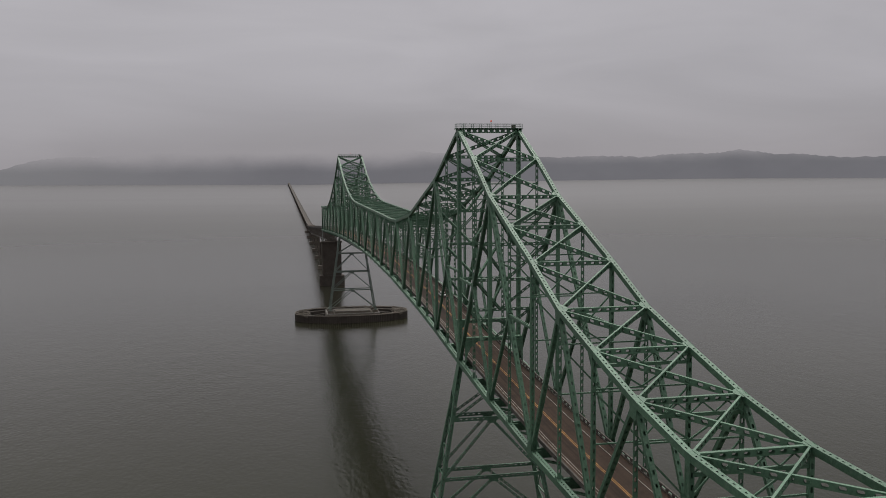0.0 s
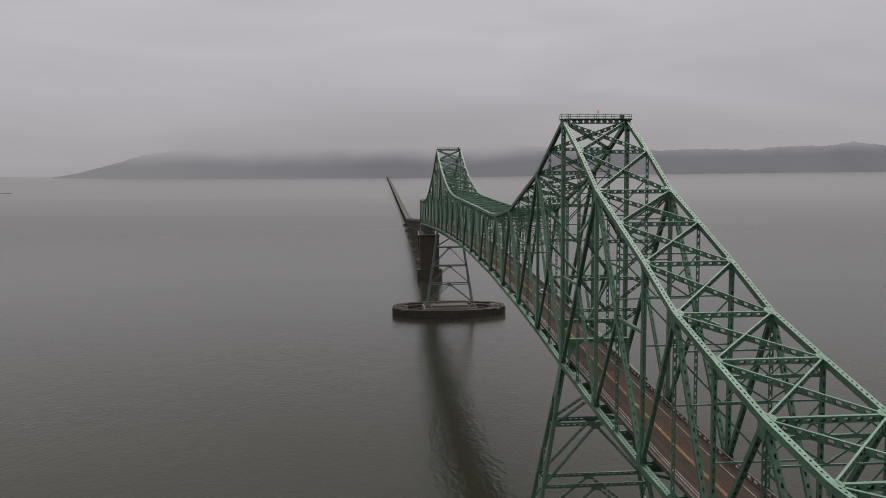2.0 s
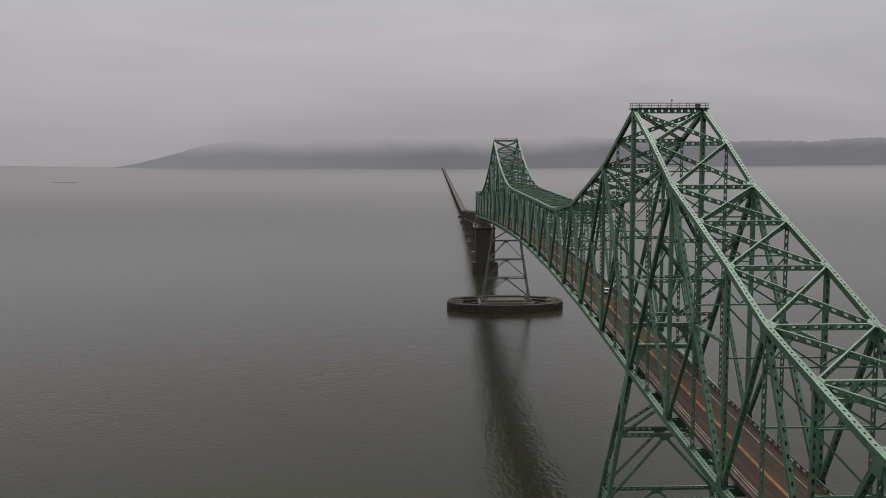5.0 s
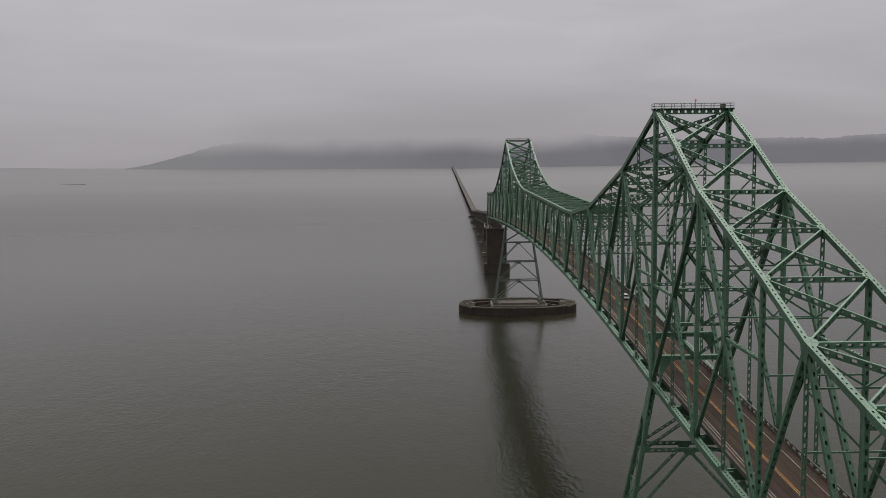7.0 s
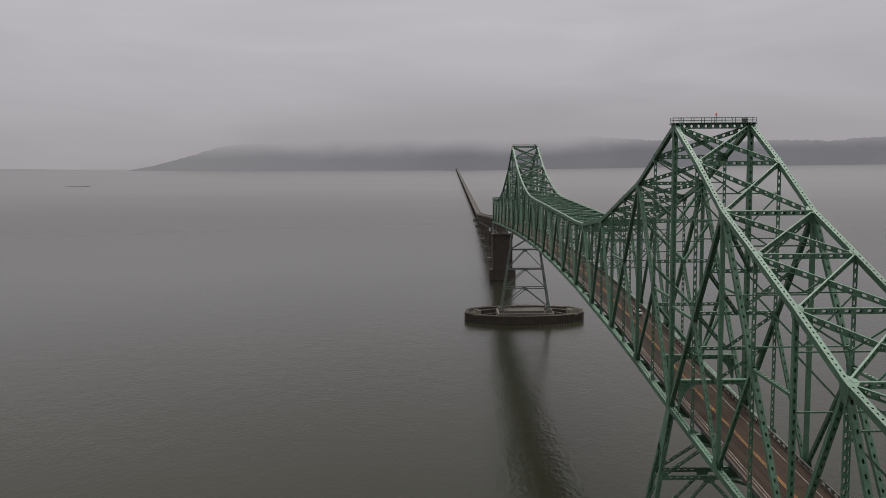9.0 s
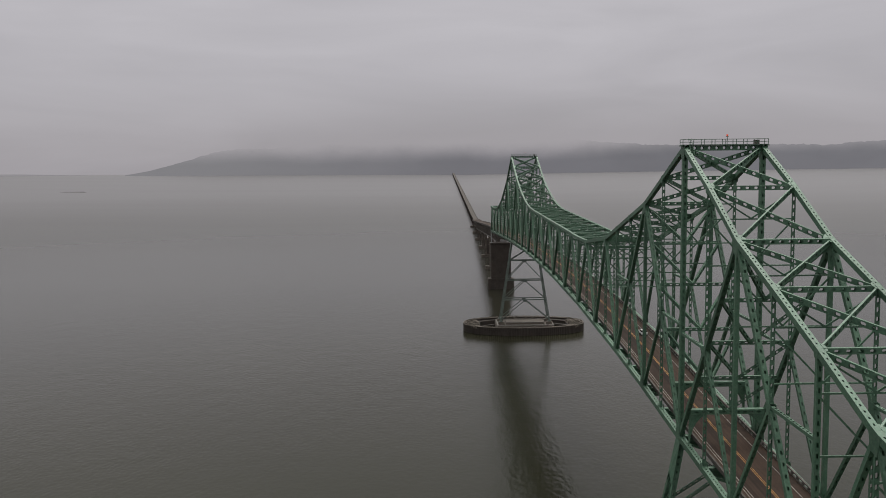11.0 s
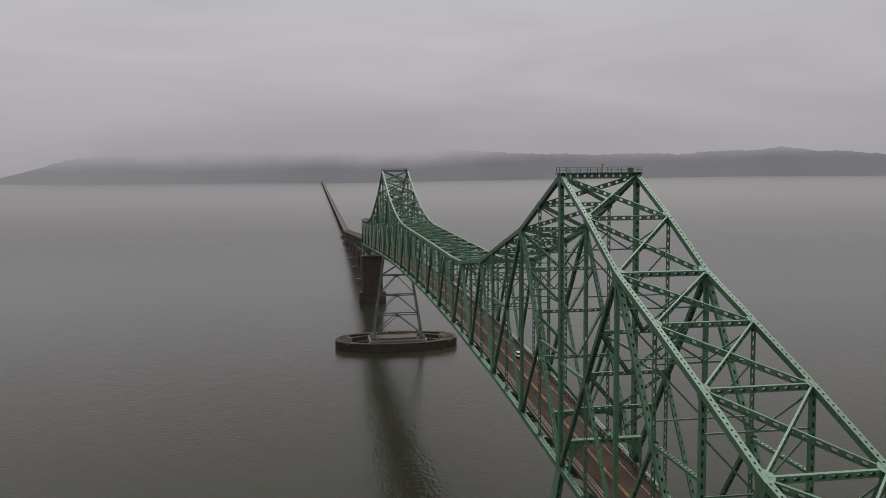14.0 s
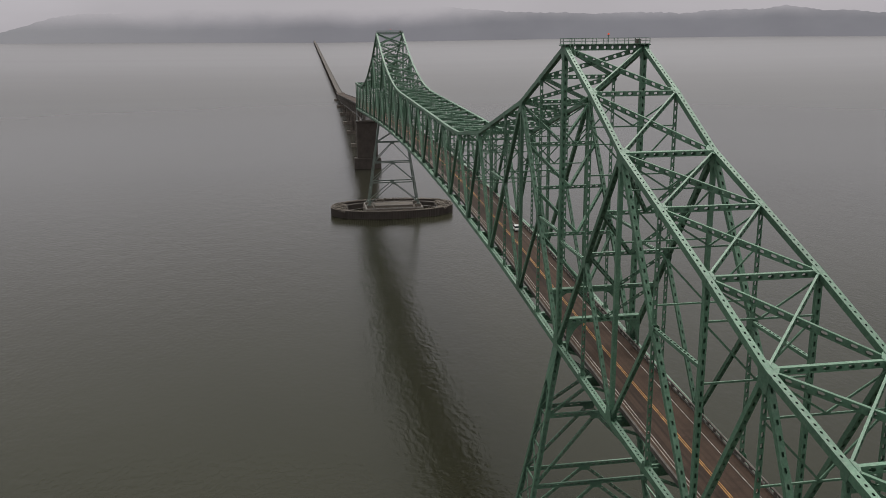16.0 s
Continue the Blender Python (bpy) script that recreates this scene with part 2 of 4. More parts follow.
def beam(name, parent, a, b, side, ws, wp, hole=(0.55, 0.3, 1.45), mat=None, trim=(0, 0), label=""):
    """A built-up steel member from a to b: two solid webs (facing side) and two cover plates with oval access holes."""
    a, b = Vector(a), Vector(b)
    u = (b - a).normalized()
    a, b = a + u * trim[0], b - u * trim[1]
    s = Vector(side)
    s = (s - u * s.dot(u)).normalized()
    p = u.cross(s).normalized()
    length = (b - a).length
    v, f = [], []
    S, Q = s * (ws / 2), p * (wp / 2)
    for sg in (-1, 1):  # solid webs
        k = len(v)
        v += [a + sg * S - Q, b + sg * S - Q, b + sg * S + Q, a + sg * S + Q]
        f.append((k, k + 1, k + 2, k + 3))
    for e in (a, b):  # end diaphragms
        k = len(v)
        v += [e - S - Q, e + S - Q, e + S + Q, e - S + Q]
        f.append((k, k + 1, k + 2, k + 3))
    if not hole:
        for sg in (-1, 1):
            k = len(v)
            v += [a - S + sg * Q, b - S + sg * Q, b + S + sg * Q, a + S + sg * Q]
            f.append((k, k + 1, k + 2, k + 3))
    else:
        hl, hw, step = hole
        cells = max(1, int((length - 0.8) / step))
        end = (length - cells * step) / 2
        hl, hw = min(hl, step * 0.8) / 2, min(hw, ws * 0.7) / 2
        c = hw * 0.6
        for sg in (-1, 1):
            o = sg * Q
            for i in (0, 1):
                x0, x1 = (0, end) if i == 0 else (length - end, length)
                k = len(v)
                v += [a + u * x0 - S + o, a + u * x1 - S + o, a + u * x1 + S + o, a + u * x0 + S + o]
                f.append((k, k + 1, k + 2, k + 3))
            for i in range(cells):
                m = a + u * (end + (i + 0.5) * step) + o
                hs = step / 2
                k = len(v)
                v += [m - u * hs - S, m + u * hs - S, m + u * hs + S, m - u * hs + S]
                sn = S.normalized()
                for dx, dy in ((-hl + c, -hw), (hl - c, -hw), (hl, -hw + c), (hl, hw - c), (hl - c, hw), (-hl + c, hw), (-hl, hw - c), (-hl, -hw + c)):
                    v.append(m + u * dx + sn * dy)
                f += [(k, k + 1, k + 5, k + 4), (k + 1, k + 6, k + 5), (k + 1, k + 2, k + 7, k + 6), (k + 2, k + 8, k + 7),
                      (k + 2, k + 3, k + 9, k + 8), (k + 3, k + 10, k + 9), (k + 3, k, k + 11, k + 10), (k, k + 4, k + 11)]
    return mesh_part(name, v, f, mat or STEEL, parent, label)


def empty(name, at, label, category, group="", kind=""):
    ob = new(name)
    ob.location = at
    bpy.context.view_layer.update()
    return tagged(ob, label, category, group, kind)


def lerp_table(table, x):
    for (x0, y0), (x1, y1) in zip(table, table[1:]):
        if x <= x1:
            t = max(0.0, (x - x0) / (x1 - x0))
            return y0 + (y1 - y0) * t
    return table[-1][1]


# ---------------------------------------------------------------- river and far shore
def level(r, bearing=1.0):
    """Height of the far reach; the shore curves away to both sides of the bridge's line."""
    return 0.0 if r < 1300 else (RISE + min(20.0, 0.75 * abs(bearing - 2.0))) * (r - 1300) / 3440


def river():
    """One sheet from under the bridge to the horizon; the far reach lifts a little, as the horizon stands at eye level."""
    rings = [0, 60, 150, 300, 600, 1000, 1300, 1600, 2400, 3000, 3600, 4200, 4600, 4900]
    seg = 180
    v, f = [(0, 0, 0)], []
    for r in rings[1:]:
        for k in range(seg):
            a = 2 * math.pi * k / seg
            v.append((r * math.sin(a) - 40, r * math.cos(a) - 100, level(r, math.degrees(a) if a < math.pi else math.degrees(a) - 360)))
    f += [(0, 1 + (k + 1) % seg, 1 + k) for k in range(seg)]
    for j in range(len(rings) - 2):
        o, q = 1 + j * seg, 1 + (j + 1) * seg
        f += [(o + k, o + (k + 1) % seg, q + (k + 1) % seg, q + k) for k in range(seg)]
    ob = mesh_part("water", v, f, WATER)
    for p in ob.data.polygons:
        p.use_smooth = True
    tagged(ob, "wide calm grey-brown river with wind ripples", "water", kind="structure")


RISE = 34
river()

# crest of the hills: bearing from the bridge's line in degrees, height over the shore in metres
CREST = [(-19.2, 0), (-17.8, 20), (-16, 68), (-14, 112), (-12, 138), (-9, 150), (-6, 164), (-3, 172), (0, 178), (3, 184), (5, 192), (7.5, 200), (9, 176), (11, 166), (13, 148),
         (16, 122), (19, 126), (22, 114), (25, 126), (28, 120), (30, 150), (32, 114), (35, 108), (40, 90), (46, 76), (60, 120), (90, 150)]


def far_shore():
    v, f = [], []
    rows = [(4640, 0.0), (4660, 0.10), (4700, 0.45), (4750, 0.8), (4800, 1.0)]
    az = np.arange(-19.2, 90.01, 0.15)
    for a in az:
        hgt = lerp_table(CREST, a)
        for j, (r, q) in enumerate(rows):
            nz = noise.fractal(Vector((a * 0.35, j * 0.7, 3.1)), 0.8, 2.1, 5)
            base = level(r, a)
            z = base - (2 if j == 0 else 0) + hgt * q * (1 + 0.10 * nz) + 0.05 * hgt * q * noise.noise(Vector((a * 2.2, j, 0))) + 0.03 * hgt * q * noise.noise(Vector((a * 7, j, 4)))
            v.append((r * math.sin(radians(a)) - 40, r * math.cos(radians(a)) - 100, z))
    k = len(rows)
    for i in range(len(az) - 1):
        for j in range(k - 1):
            f.append((i * k + j, (i + 1) * k + j, (i + 1) * k + j + 1, i * k + j + 1))
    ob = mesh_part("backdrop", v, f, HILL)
    for p in ob.data.polygons:
        p.use_smooth = True
    tagged(ob, "low wooded hills of the far shore with mist painted in", "hills", kind="structure")


far_shore()

# horizon land: its haze is a pale grey emission over a near-black base
FAINT, n, l, b = material("far_land_painted_haze")
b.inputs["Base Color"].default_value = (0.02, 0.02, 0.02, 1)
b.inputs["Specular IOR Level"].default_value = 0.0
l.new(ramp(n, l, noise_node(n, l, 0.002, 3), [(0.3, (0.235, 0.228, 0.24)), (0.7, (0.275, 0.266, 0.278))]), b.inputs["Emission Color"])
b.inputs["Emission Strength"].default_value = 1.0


def faint_land():
    v, f = [], []
    az = np.arange(-60, -21, 0.3)
    for a in az:
        h = 10 + 7 * noise.noise(Vector((a * 0.3, 0, 7))) + (14 if a < -27 else 0) * min(1, (-27 - a) / 3 if a < -27 else 0)
        h *= min(1.0, (-21.2 - a) / 6)
        for r, z in ((4820, -3), (4825, max(0.3, h)), (4860, max(0.2, h * 0.5))):
            v.append((r * math.sin(radians(a)) - 40, r * math.cos(radians(a)) - 100, level(r, a) + z))
    for i in range(len(az) - 1):
        for j in range(2):
            f.append((i * 3 + j, i * 3 + 3 + j, i * 3 + 4 + j, i * 3 + 1 + j))
    tagged(mesh_part("backdrop", v, f, FAINT), "low land on the horizon, haze painted as a pale glow", "land", kind="structure")


faint_land()

# ---------------------------------------------------------------- the truss bridge
P = 375.5 / 24          # panel length
X = 7.65                # half the distance between the two trusses
BOTTOM = [(-188, 44.6), (-125, 45.4), (-62, 46.6), (-31, 48.2), (0, 50.5), (31, 53.0), (62, 55.0), (125, 57.9), (188, 59.2), (235, 59.4), (300, 58.8),
          (375.5, 56.8), (470, 53.0), (564, 48.6)]
TOP = [64.6, 64.7, 64.8, 65.0, 65.5, 67.85, 71.43, 75.21, 81.37, 87.09, 92.69, 100.93, 108.3, 102.1, 95.9, 91.85, 87.8, 83.8, 82.0, 80.15, 79.9, 80.1, 80.4, 80.6, 80.8,
       81.0, 81.2, 81.4, 81.6, 81.9, 82.9, 85.0, 88.0, 91.6, 96.3, 102.3, 108.3, 101.2, 94.0, 88.5, 83.5, 78.5, 75.0, 72.0, 70.3, 69.5, 69.0, 68.8, 68.7]
FIRST, LAST, TOWERS = -12, 36, (0, 24)
ROAD = [(-188, 46.0), (-125, 46.8), (-62, 48.1), (-40, 49.1), (-20, 50.2), (0, 51.2), (20, 52.5), (62, 55.5), (125, 58.4), (188, 59.7), (235, 59.9), (300, 59.3),
        (375.5, 57.3), (470, 53.5), (564, 49.6)]


def zb(y):
    return lerp_table(BOTTOM, y)


def road_z(y):
    return lerp_table(ROAD, y)


def T(i, sx):
    return Vector((sx * X, i * P, TOP[i - FIRST]))


def B(i, sx):
    return Vector((sx * X, i * P, zb(i * P)))


def V(i, sx, q):
    """A point on post i, q of the way up."""
    return B(i, sx).lerp(T(i, sx), q)


bridge = empty("truss_bridge", (0, 0, 0), "green painted steel cantilever truss bridge over the river", "bridge")
SX, SY = (1, 0, 0), (0, 1, 0)


def gusset(owner, node, w, long, tall, tilt=0.0):
    """A pair of plates that tie the members together on both faces of a chord."""
    for sg in (-1, 1):
        g = Soup()
        x = node.x + sg * (w / 2 + 0.015)
        pts = [(-long, 0.35), (-long * 0.55, -tall), (long * 0.55, -tall), (long, 0.35), (long * 0.9, 0.55), (-long * 0.9, 0.55)]
        if tall < 0:
            pts = [(px, -pz) for px, pz in pts]
            pts = [(px, pz) for px, pz in ((-long, -0.35), (-long * 0.55, -tall), (long * 0.55, -tall), (long, -0.35), (long * 0.9, -0.55), (-long * 0.9, -0.55))]
        vs = [(x + d, node.y + px, node.z + pz + px * tilt) for d in (-0.012, 0.012) for px, pz in pts]
        g.add(vs, [tuple(range(6)), tuple(range(11, 5, -1))] + [(k, (k + 1) % 6, (k + 1) % 6 + 6, k + 6) for k in range(6)])
        g.make("gusset_plate", STEEL, owner)


def lateral_plate(owner, node, sx, tilt, reach):
    """The flat plate on a chord's top that holds the ends of the struts and laterals."""
    g = Soup()
    pts = [(0.40, -reach), (0.40, reach), (0.75, reach * 0.85), (reach, 0.32), (reach, -0.32), (0.75, -reach * 0.85)]
    vs = [(node.x - sx * px, node.y + py, node.z + 0.46 + d + py * tilt) for d in (0.0, 0.035) for px, py in pts]
    g.add(vs, [tuple(range(6)), tuple(range(11, 5, -1))] + [(k, (k + 1) % 6, (k + 1) % 6 + 6, k + 6) for k in range(6)])
    g.make("lateral_plate", STEEL, owner)


LOW = Vector((0, 0, 0.2))


def truss(sx):
    chord_hole, post_hole, diag_hole = (0.42, 0.22, 1.2), (0.7, 0.30, 1.45), (0.6, 0.28, 1.7)
    tops_, bots_ = {}, {}
    for i in range(FIRST, LAST):
        tops_[i] = beam("top_chord", bridge, T(i, sx), T(i + 1, sx), SX, 0.86, 0.95, chord_hole)
        bots_[i] = beam("bottom_chord", bridge, B(i, sx) - LOW, B(i + 1, sx) - LOW, SX, 1.1, 1.1, (0.45, 0.24, 1.1))
    for i in range(FIRST, LAST + 1):
        main = i in TOWERS
        k = min(abs(i), abs(i - 24))
        w = 1.1 if main else 0.72 if k in (2, 4) else 0.62
        beam("post", bridge, B(i, sx), T(i, sx), SX, w if not main else 0.9, 0.3 if k % 2 else w, None if k == 2 else (0.72, 0.38, 1.4) if k % 2 else post_hole, trim=(0.45, 0.5))
        fan = k == 2 or (k >= 5 and k % 2 == 1)
        slope = (T(min(i + 1, LAST), sx).z - T(max(i - 1, FIRST), sx).z) / (2 * P)
        gusset(tops_[min(i, LAST - 1)], T(i, sx), 0.86, 1.45 if fan or main else 0.85, 2.2 if fan or main else 1.0, 0 if main else slope)
        lateral_plate(tops_[min(i, LAST - 1)], T(i, sx), sx, slope, 1.3 if fan or main else 0.95)
        node = (k == 0 or k == 4 or k == 2 or (k >= 6 and k % 2 == 0))
        gusset(bots_[min(i, LAST - 1)], B(i, sx), 1.1, 1.6 if node else 0.8, -2.0 if node else -1.0, 0)
    # simple triangles where the truss is shallow
    tops = [i for i in range(FIRST, LAST + 1) if min(abs(i), abs(i - 24)) >= 5 and min(abs(i), abs(i - 24)) % 2 == 1]
    for i in tops:
        for j in (i - 1, i + 1):
            if FIRST <= j <= LAST:
                beam("diagonal", bridge, T(i, sx), B(j, sx), SX, 0.78, 0.68, diag_hole, trim=(0.6, 0.6))
    # subdivided triangles beside the towers
    for tw in TOWERS:
        for d in (-1, 1):
            top = T(tw + 2 * d, sx)
            for foot in (0, 4):
                bot = B(tw + foot * d, sx)
                mid = (top + bot) / 2
                dg = beam("diagonal", bridge, top, mid, SX, 0.84, 0.82, diag_hole, trim=(0.6, 0.3))
                beam("diagonal", bridge, mid, bot, SX, 0.84, 0.82, diag_hole, trim=(0.3, 0.6))
                beam("sub_diagonal", bridge, mid, B(tw + 2 * d, sx), SX, 0.66, 0.6, diag_hole, trim=(0.5, 0.6))
                far = tw + foot * d
                pz = Vector((sx * X, far * P, mid.z))
                beam("sub_strut", bridge, mid, pz, SX, 0.55, 0.5, (0.6, 0.3, 1.1), trim=(0.4, 0.5))
                gusset(dg, mid, 0.84, 1.0, 1.2)


for sx in (-1, 1):
    truss(sx)


def transverse():
    strut_hole = (0.8, 0.42, 1.55)
    for i in range(FIRST, LAST + 1):
        k = min(abs(i), abs(i - 24))
        a, b = T(i, -1), T(i, 1)
        beam("top_strut", bridge, a, b, (0, 0, 1), 1.05 if i in TOWERS else 0.85, 1.25 if k == 2 else 0.6, (0.62, 0.62, 1.45) if i in TOWERS else strut_hole, trim=(0.45, 0.45))
        if i < LAST:
            drop = Vector((0, 0, 0.12))
            up = Vector((0, 0, 1))
            beam("top_lateral", bridge, T(i, -1) + drop * 0.2, T(i + 1, 1) + drop * 0.2, up, 0.8, 0.3, (0.62, 0.4, 1.5), trim=(0.7, 0.7))
            beam("top_lateral", bridge, T(i, 1) - drop, T(i + 1, -1) - drop, up, 0.9, 0.46, (0.85, 0.5, 1.75), trim=(0.7, 0.7))
        sway_frame(i, k)


def sway_frame(i, k):
    """Slender ties and V rods across the bridge between the two posts of one panel point."""
    y = i * P
    road = road_z(y)
    top = T(i, 1).z
    above, z = top - 0.4, top - (5.6 if k else 9.0)
    count = 0
    if k >= 6:  # shallow latticed frame under the strut where the truss is low
        beam("sway_strut", bridge, (-X, y, top - 2.1), (X, y, top - 2.1), SY, 0.4, 0.5, None, trim=(0.35, 0.35))
        for q in range(8):
            xa, xb = -X + 0.4 + (2 * X - 0.8) * q / 8, -X + 0.4 + (2 * X - 0.8) * (q + 1) / 8
            beam("sway_lace", bridge, (xa, y, top - (0.45 if q % 2 else 1.9)), (xb, y, top - (1.9 if q % 2 else 0.45)), SY, 0.18, 0.2, None)
    while z > road + 6.0 and count < 2 and k:
        count += 1
        beam("sway_tie", bridge, (-X, y, z), (X, y, z), SY, 0.22, 0.24, None, trim=(0.3, 0.3))
        for sg in (-1, 1):
            beam("sway_rod", bridge, (0, y, z + 0.1), (sg * X, y, above - 0.2), SY, 0.2, 0.26, None, trim=(0.05, 0.4))
        above, z = z, z - 8.4


def sloping_portal(tw, d):
    """Struts and V braces in the plane of the two main diagonals that run from a tower's foot up to the second top node."""
    ends = [[B(tw, sx).lerp(T(tw + 2 * d, sx), q) for sx in (-1, 1)] for q in ((0.152, 0.346, 0.534, 0.743, 0.985) if d * (12 - tw) < 0 else (0.20, 0.425, 0.62, 0.81, 0.985))]
    for q in range(4):
        a, b = ends[q]
        beam("portal_strut", bridge, a, b, (0, 0, 1), 0.72 if q else 0.95, 0.55 if q else 1.25, (0.8, 0.34, 1.35), trim=(0.4, 0.4))
        c = (a + b) / 2
        for e in ends[q + 1]:
            beam("portal_brace", bridge, c, e, (0, 0, 1), 0.62, 0.5, (0.7, 0.28, 1.5), trim=(0.25, 0.6))
    for sg in (-1, 1):  # curved knees under the lowest strut
        y, low = ends[0][0].y, ends[0][0].z
        s = Soup()
        arc = [(X - 0.3 - 4.3 * (1 - math.cos(q * math.pi / 12)) - 0.15, low - 6.3 + 6.0 * math.sin(q * math.pi / 12)) for q in range(7)]
        pts = [(sg * (X - 0.3), low - 0.3), (sg * (X - 0.3), low - 6.3)] + [(sg * x, z_) for x, z_ in arc]
        k = len(pts)
        vs = [(x, y + e, z_) for e in (-0.35, 0.35) for x, z_ in pts]
        s.add(vs, [tuple(range(k)), tuple(range(2 * k - 1, k - 1, -1))] + [(q, (q + 1) % k, (q + 1) % k + k, q + k) for q in range(k)])
        s.make("knee_brace", STEEL, bridge)


for tw in TOWERS:
    for d in (-1, 1):
        sloping_portal(tw, d)
transverse()


def floor_system():
    for i in range(FIRST, LAST + 1):
        z = zb(i * P)
        t = road_z(i * P) - 0.92
        s = Soup()
        s.box(-X + 0.55, X - 0.55, i * P - 0.22, i * P + 0.22, t - 1.9, t - 1.82)
        s.box(-X + 0.55, X - 0.55, i * P - 0.03, i * P + 0.03, t - 1.82, t - 0.08)
        s.box(-X + 0.55, X - 0.55, i * P - 0.22, i * P + 0.22, t - 0.08, t)
        for sg in (-1, 1):  # bracket plates where beam meets truss
            x0, x1 = sorted((sg * (X - 0.56), sg * (X - 1.7)))
            s.box(x0, x1, i * P - 0.55, i * P + 0.55, z + 0.1, z + 0.16)
            for e in (-0.5, 0.5):
                s.box(x0, x1, i * P + e - 0.03, i * P + e + 0.03, z - 0.9, z + 0.1)
        s.make("floor_beam", STEEL, bridge)
    for i in range(FIRST, LAST):
        beam("bottom_lateral", bridge, B(i, -1) - Vector((0, 0, 0.9)), B(i + 1, 1) - Vector((0, 0, 0.9)), (0, 0, 1), 0.4, 0.4, None, trim=(0.6, 0.6))
        beam("bottom_lateral", bridge, B(i, 1) - Vector((0, 0, 1.2)), B(i + 1, -1) - Vector((0, 0, 1.2)), (0, 0, 1), 0.4, 0.4, None, trim=(0.6, 0.6))


floor_system()


def strip(name, x0, x1, z0, z1, mat, parent, y0=FIRST * P, y1=LAST * P, label=""):
    """A long deck piece with a box section that follows the road's profile."""
    s = Soup()
    ys = [y0 + (y1 - y0) * k / 48 for k in range(49)]
    v = []
    for y in ys:
        z = road_z(y)
        v += [(x0, y, z + z0), (x1, y, z + z0), (x1, y, z + z1), (x0, y, z + z1)]
    f = [(0, 1, 2, 3), tuple(4 * 48 + q for q in (3, 2, 1, 0))]
    for k in range(48):
        for q in range(4):
            f.append((4 * k + q, 4 * k + (q + 1) % 4, 4 * k + 4 + (q + 1) % 4, 4 * k + 4 + q))
    s.add(v, f)
    return s.make(name, mat, parent, label)


DECK_L, DECK_R = -5.3, 5.9
road = strip("road", DECK_L, DECK_R, -0.3, 0.0, ASPHALT, None)
tagged(road, "worn brown asphalt road deck with two lanes", "road", kind="structure")
for x in (-0.23, 0.11):
    strip("yellow_line", x, x + 0.14, -0.05, 0.008, YELLOW, road)
for x in (-4.1, 4.05):
    strip("white_line", x, x + 0.13, -0.05, 0.008, WHITE, road)
strip("white_line", -4.62, -4.5, -0.05, 0.008, WHITE, road)
strip("curb", DECK_L - 0.4, DECK_L, -0.6, 0.2, PARAPET, road)
for sg, x0 in ((1, DECK_R),):
    strip("curb", x0, x0 + 0.4, -0.35, 0.25, PARAPET, road)
    rail = strip("parapet_rail", x0 + 0.05, x0 + 0.35, 0.72, 0.98, PARAPET, road)
    post = None
    for k in range(int(563 / 2.35)):
        y = FIRST * P + 1.2 + k * 2.35
        if post is None:
            q = Soup()
            q.box(-0.13, 0.13, -0.3, 0.3, 0.0, 0.468)
            post = q.make("parapet_post", PARAPET, rail)
        else:
            ob = new("parapet_post", post.data)
            ob.parent = rail
            post = ob
        post.location = (x0 + 0.2, y, road_z(y) + 0.252)
for x in (-4.2, -2.1, 0.0, 2.1, 4.2):
    strip("stringer", x - 0.15, x + 0.15, -0.9, -0.304, STEEL, road)


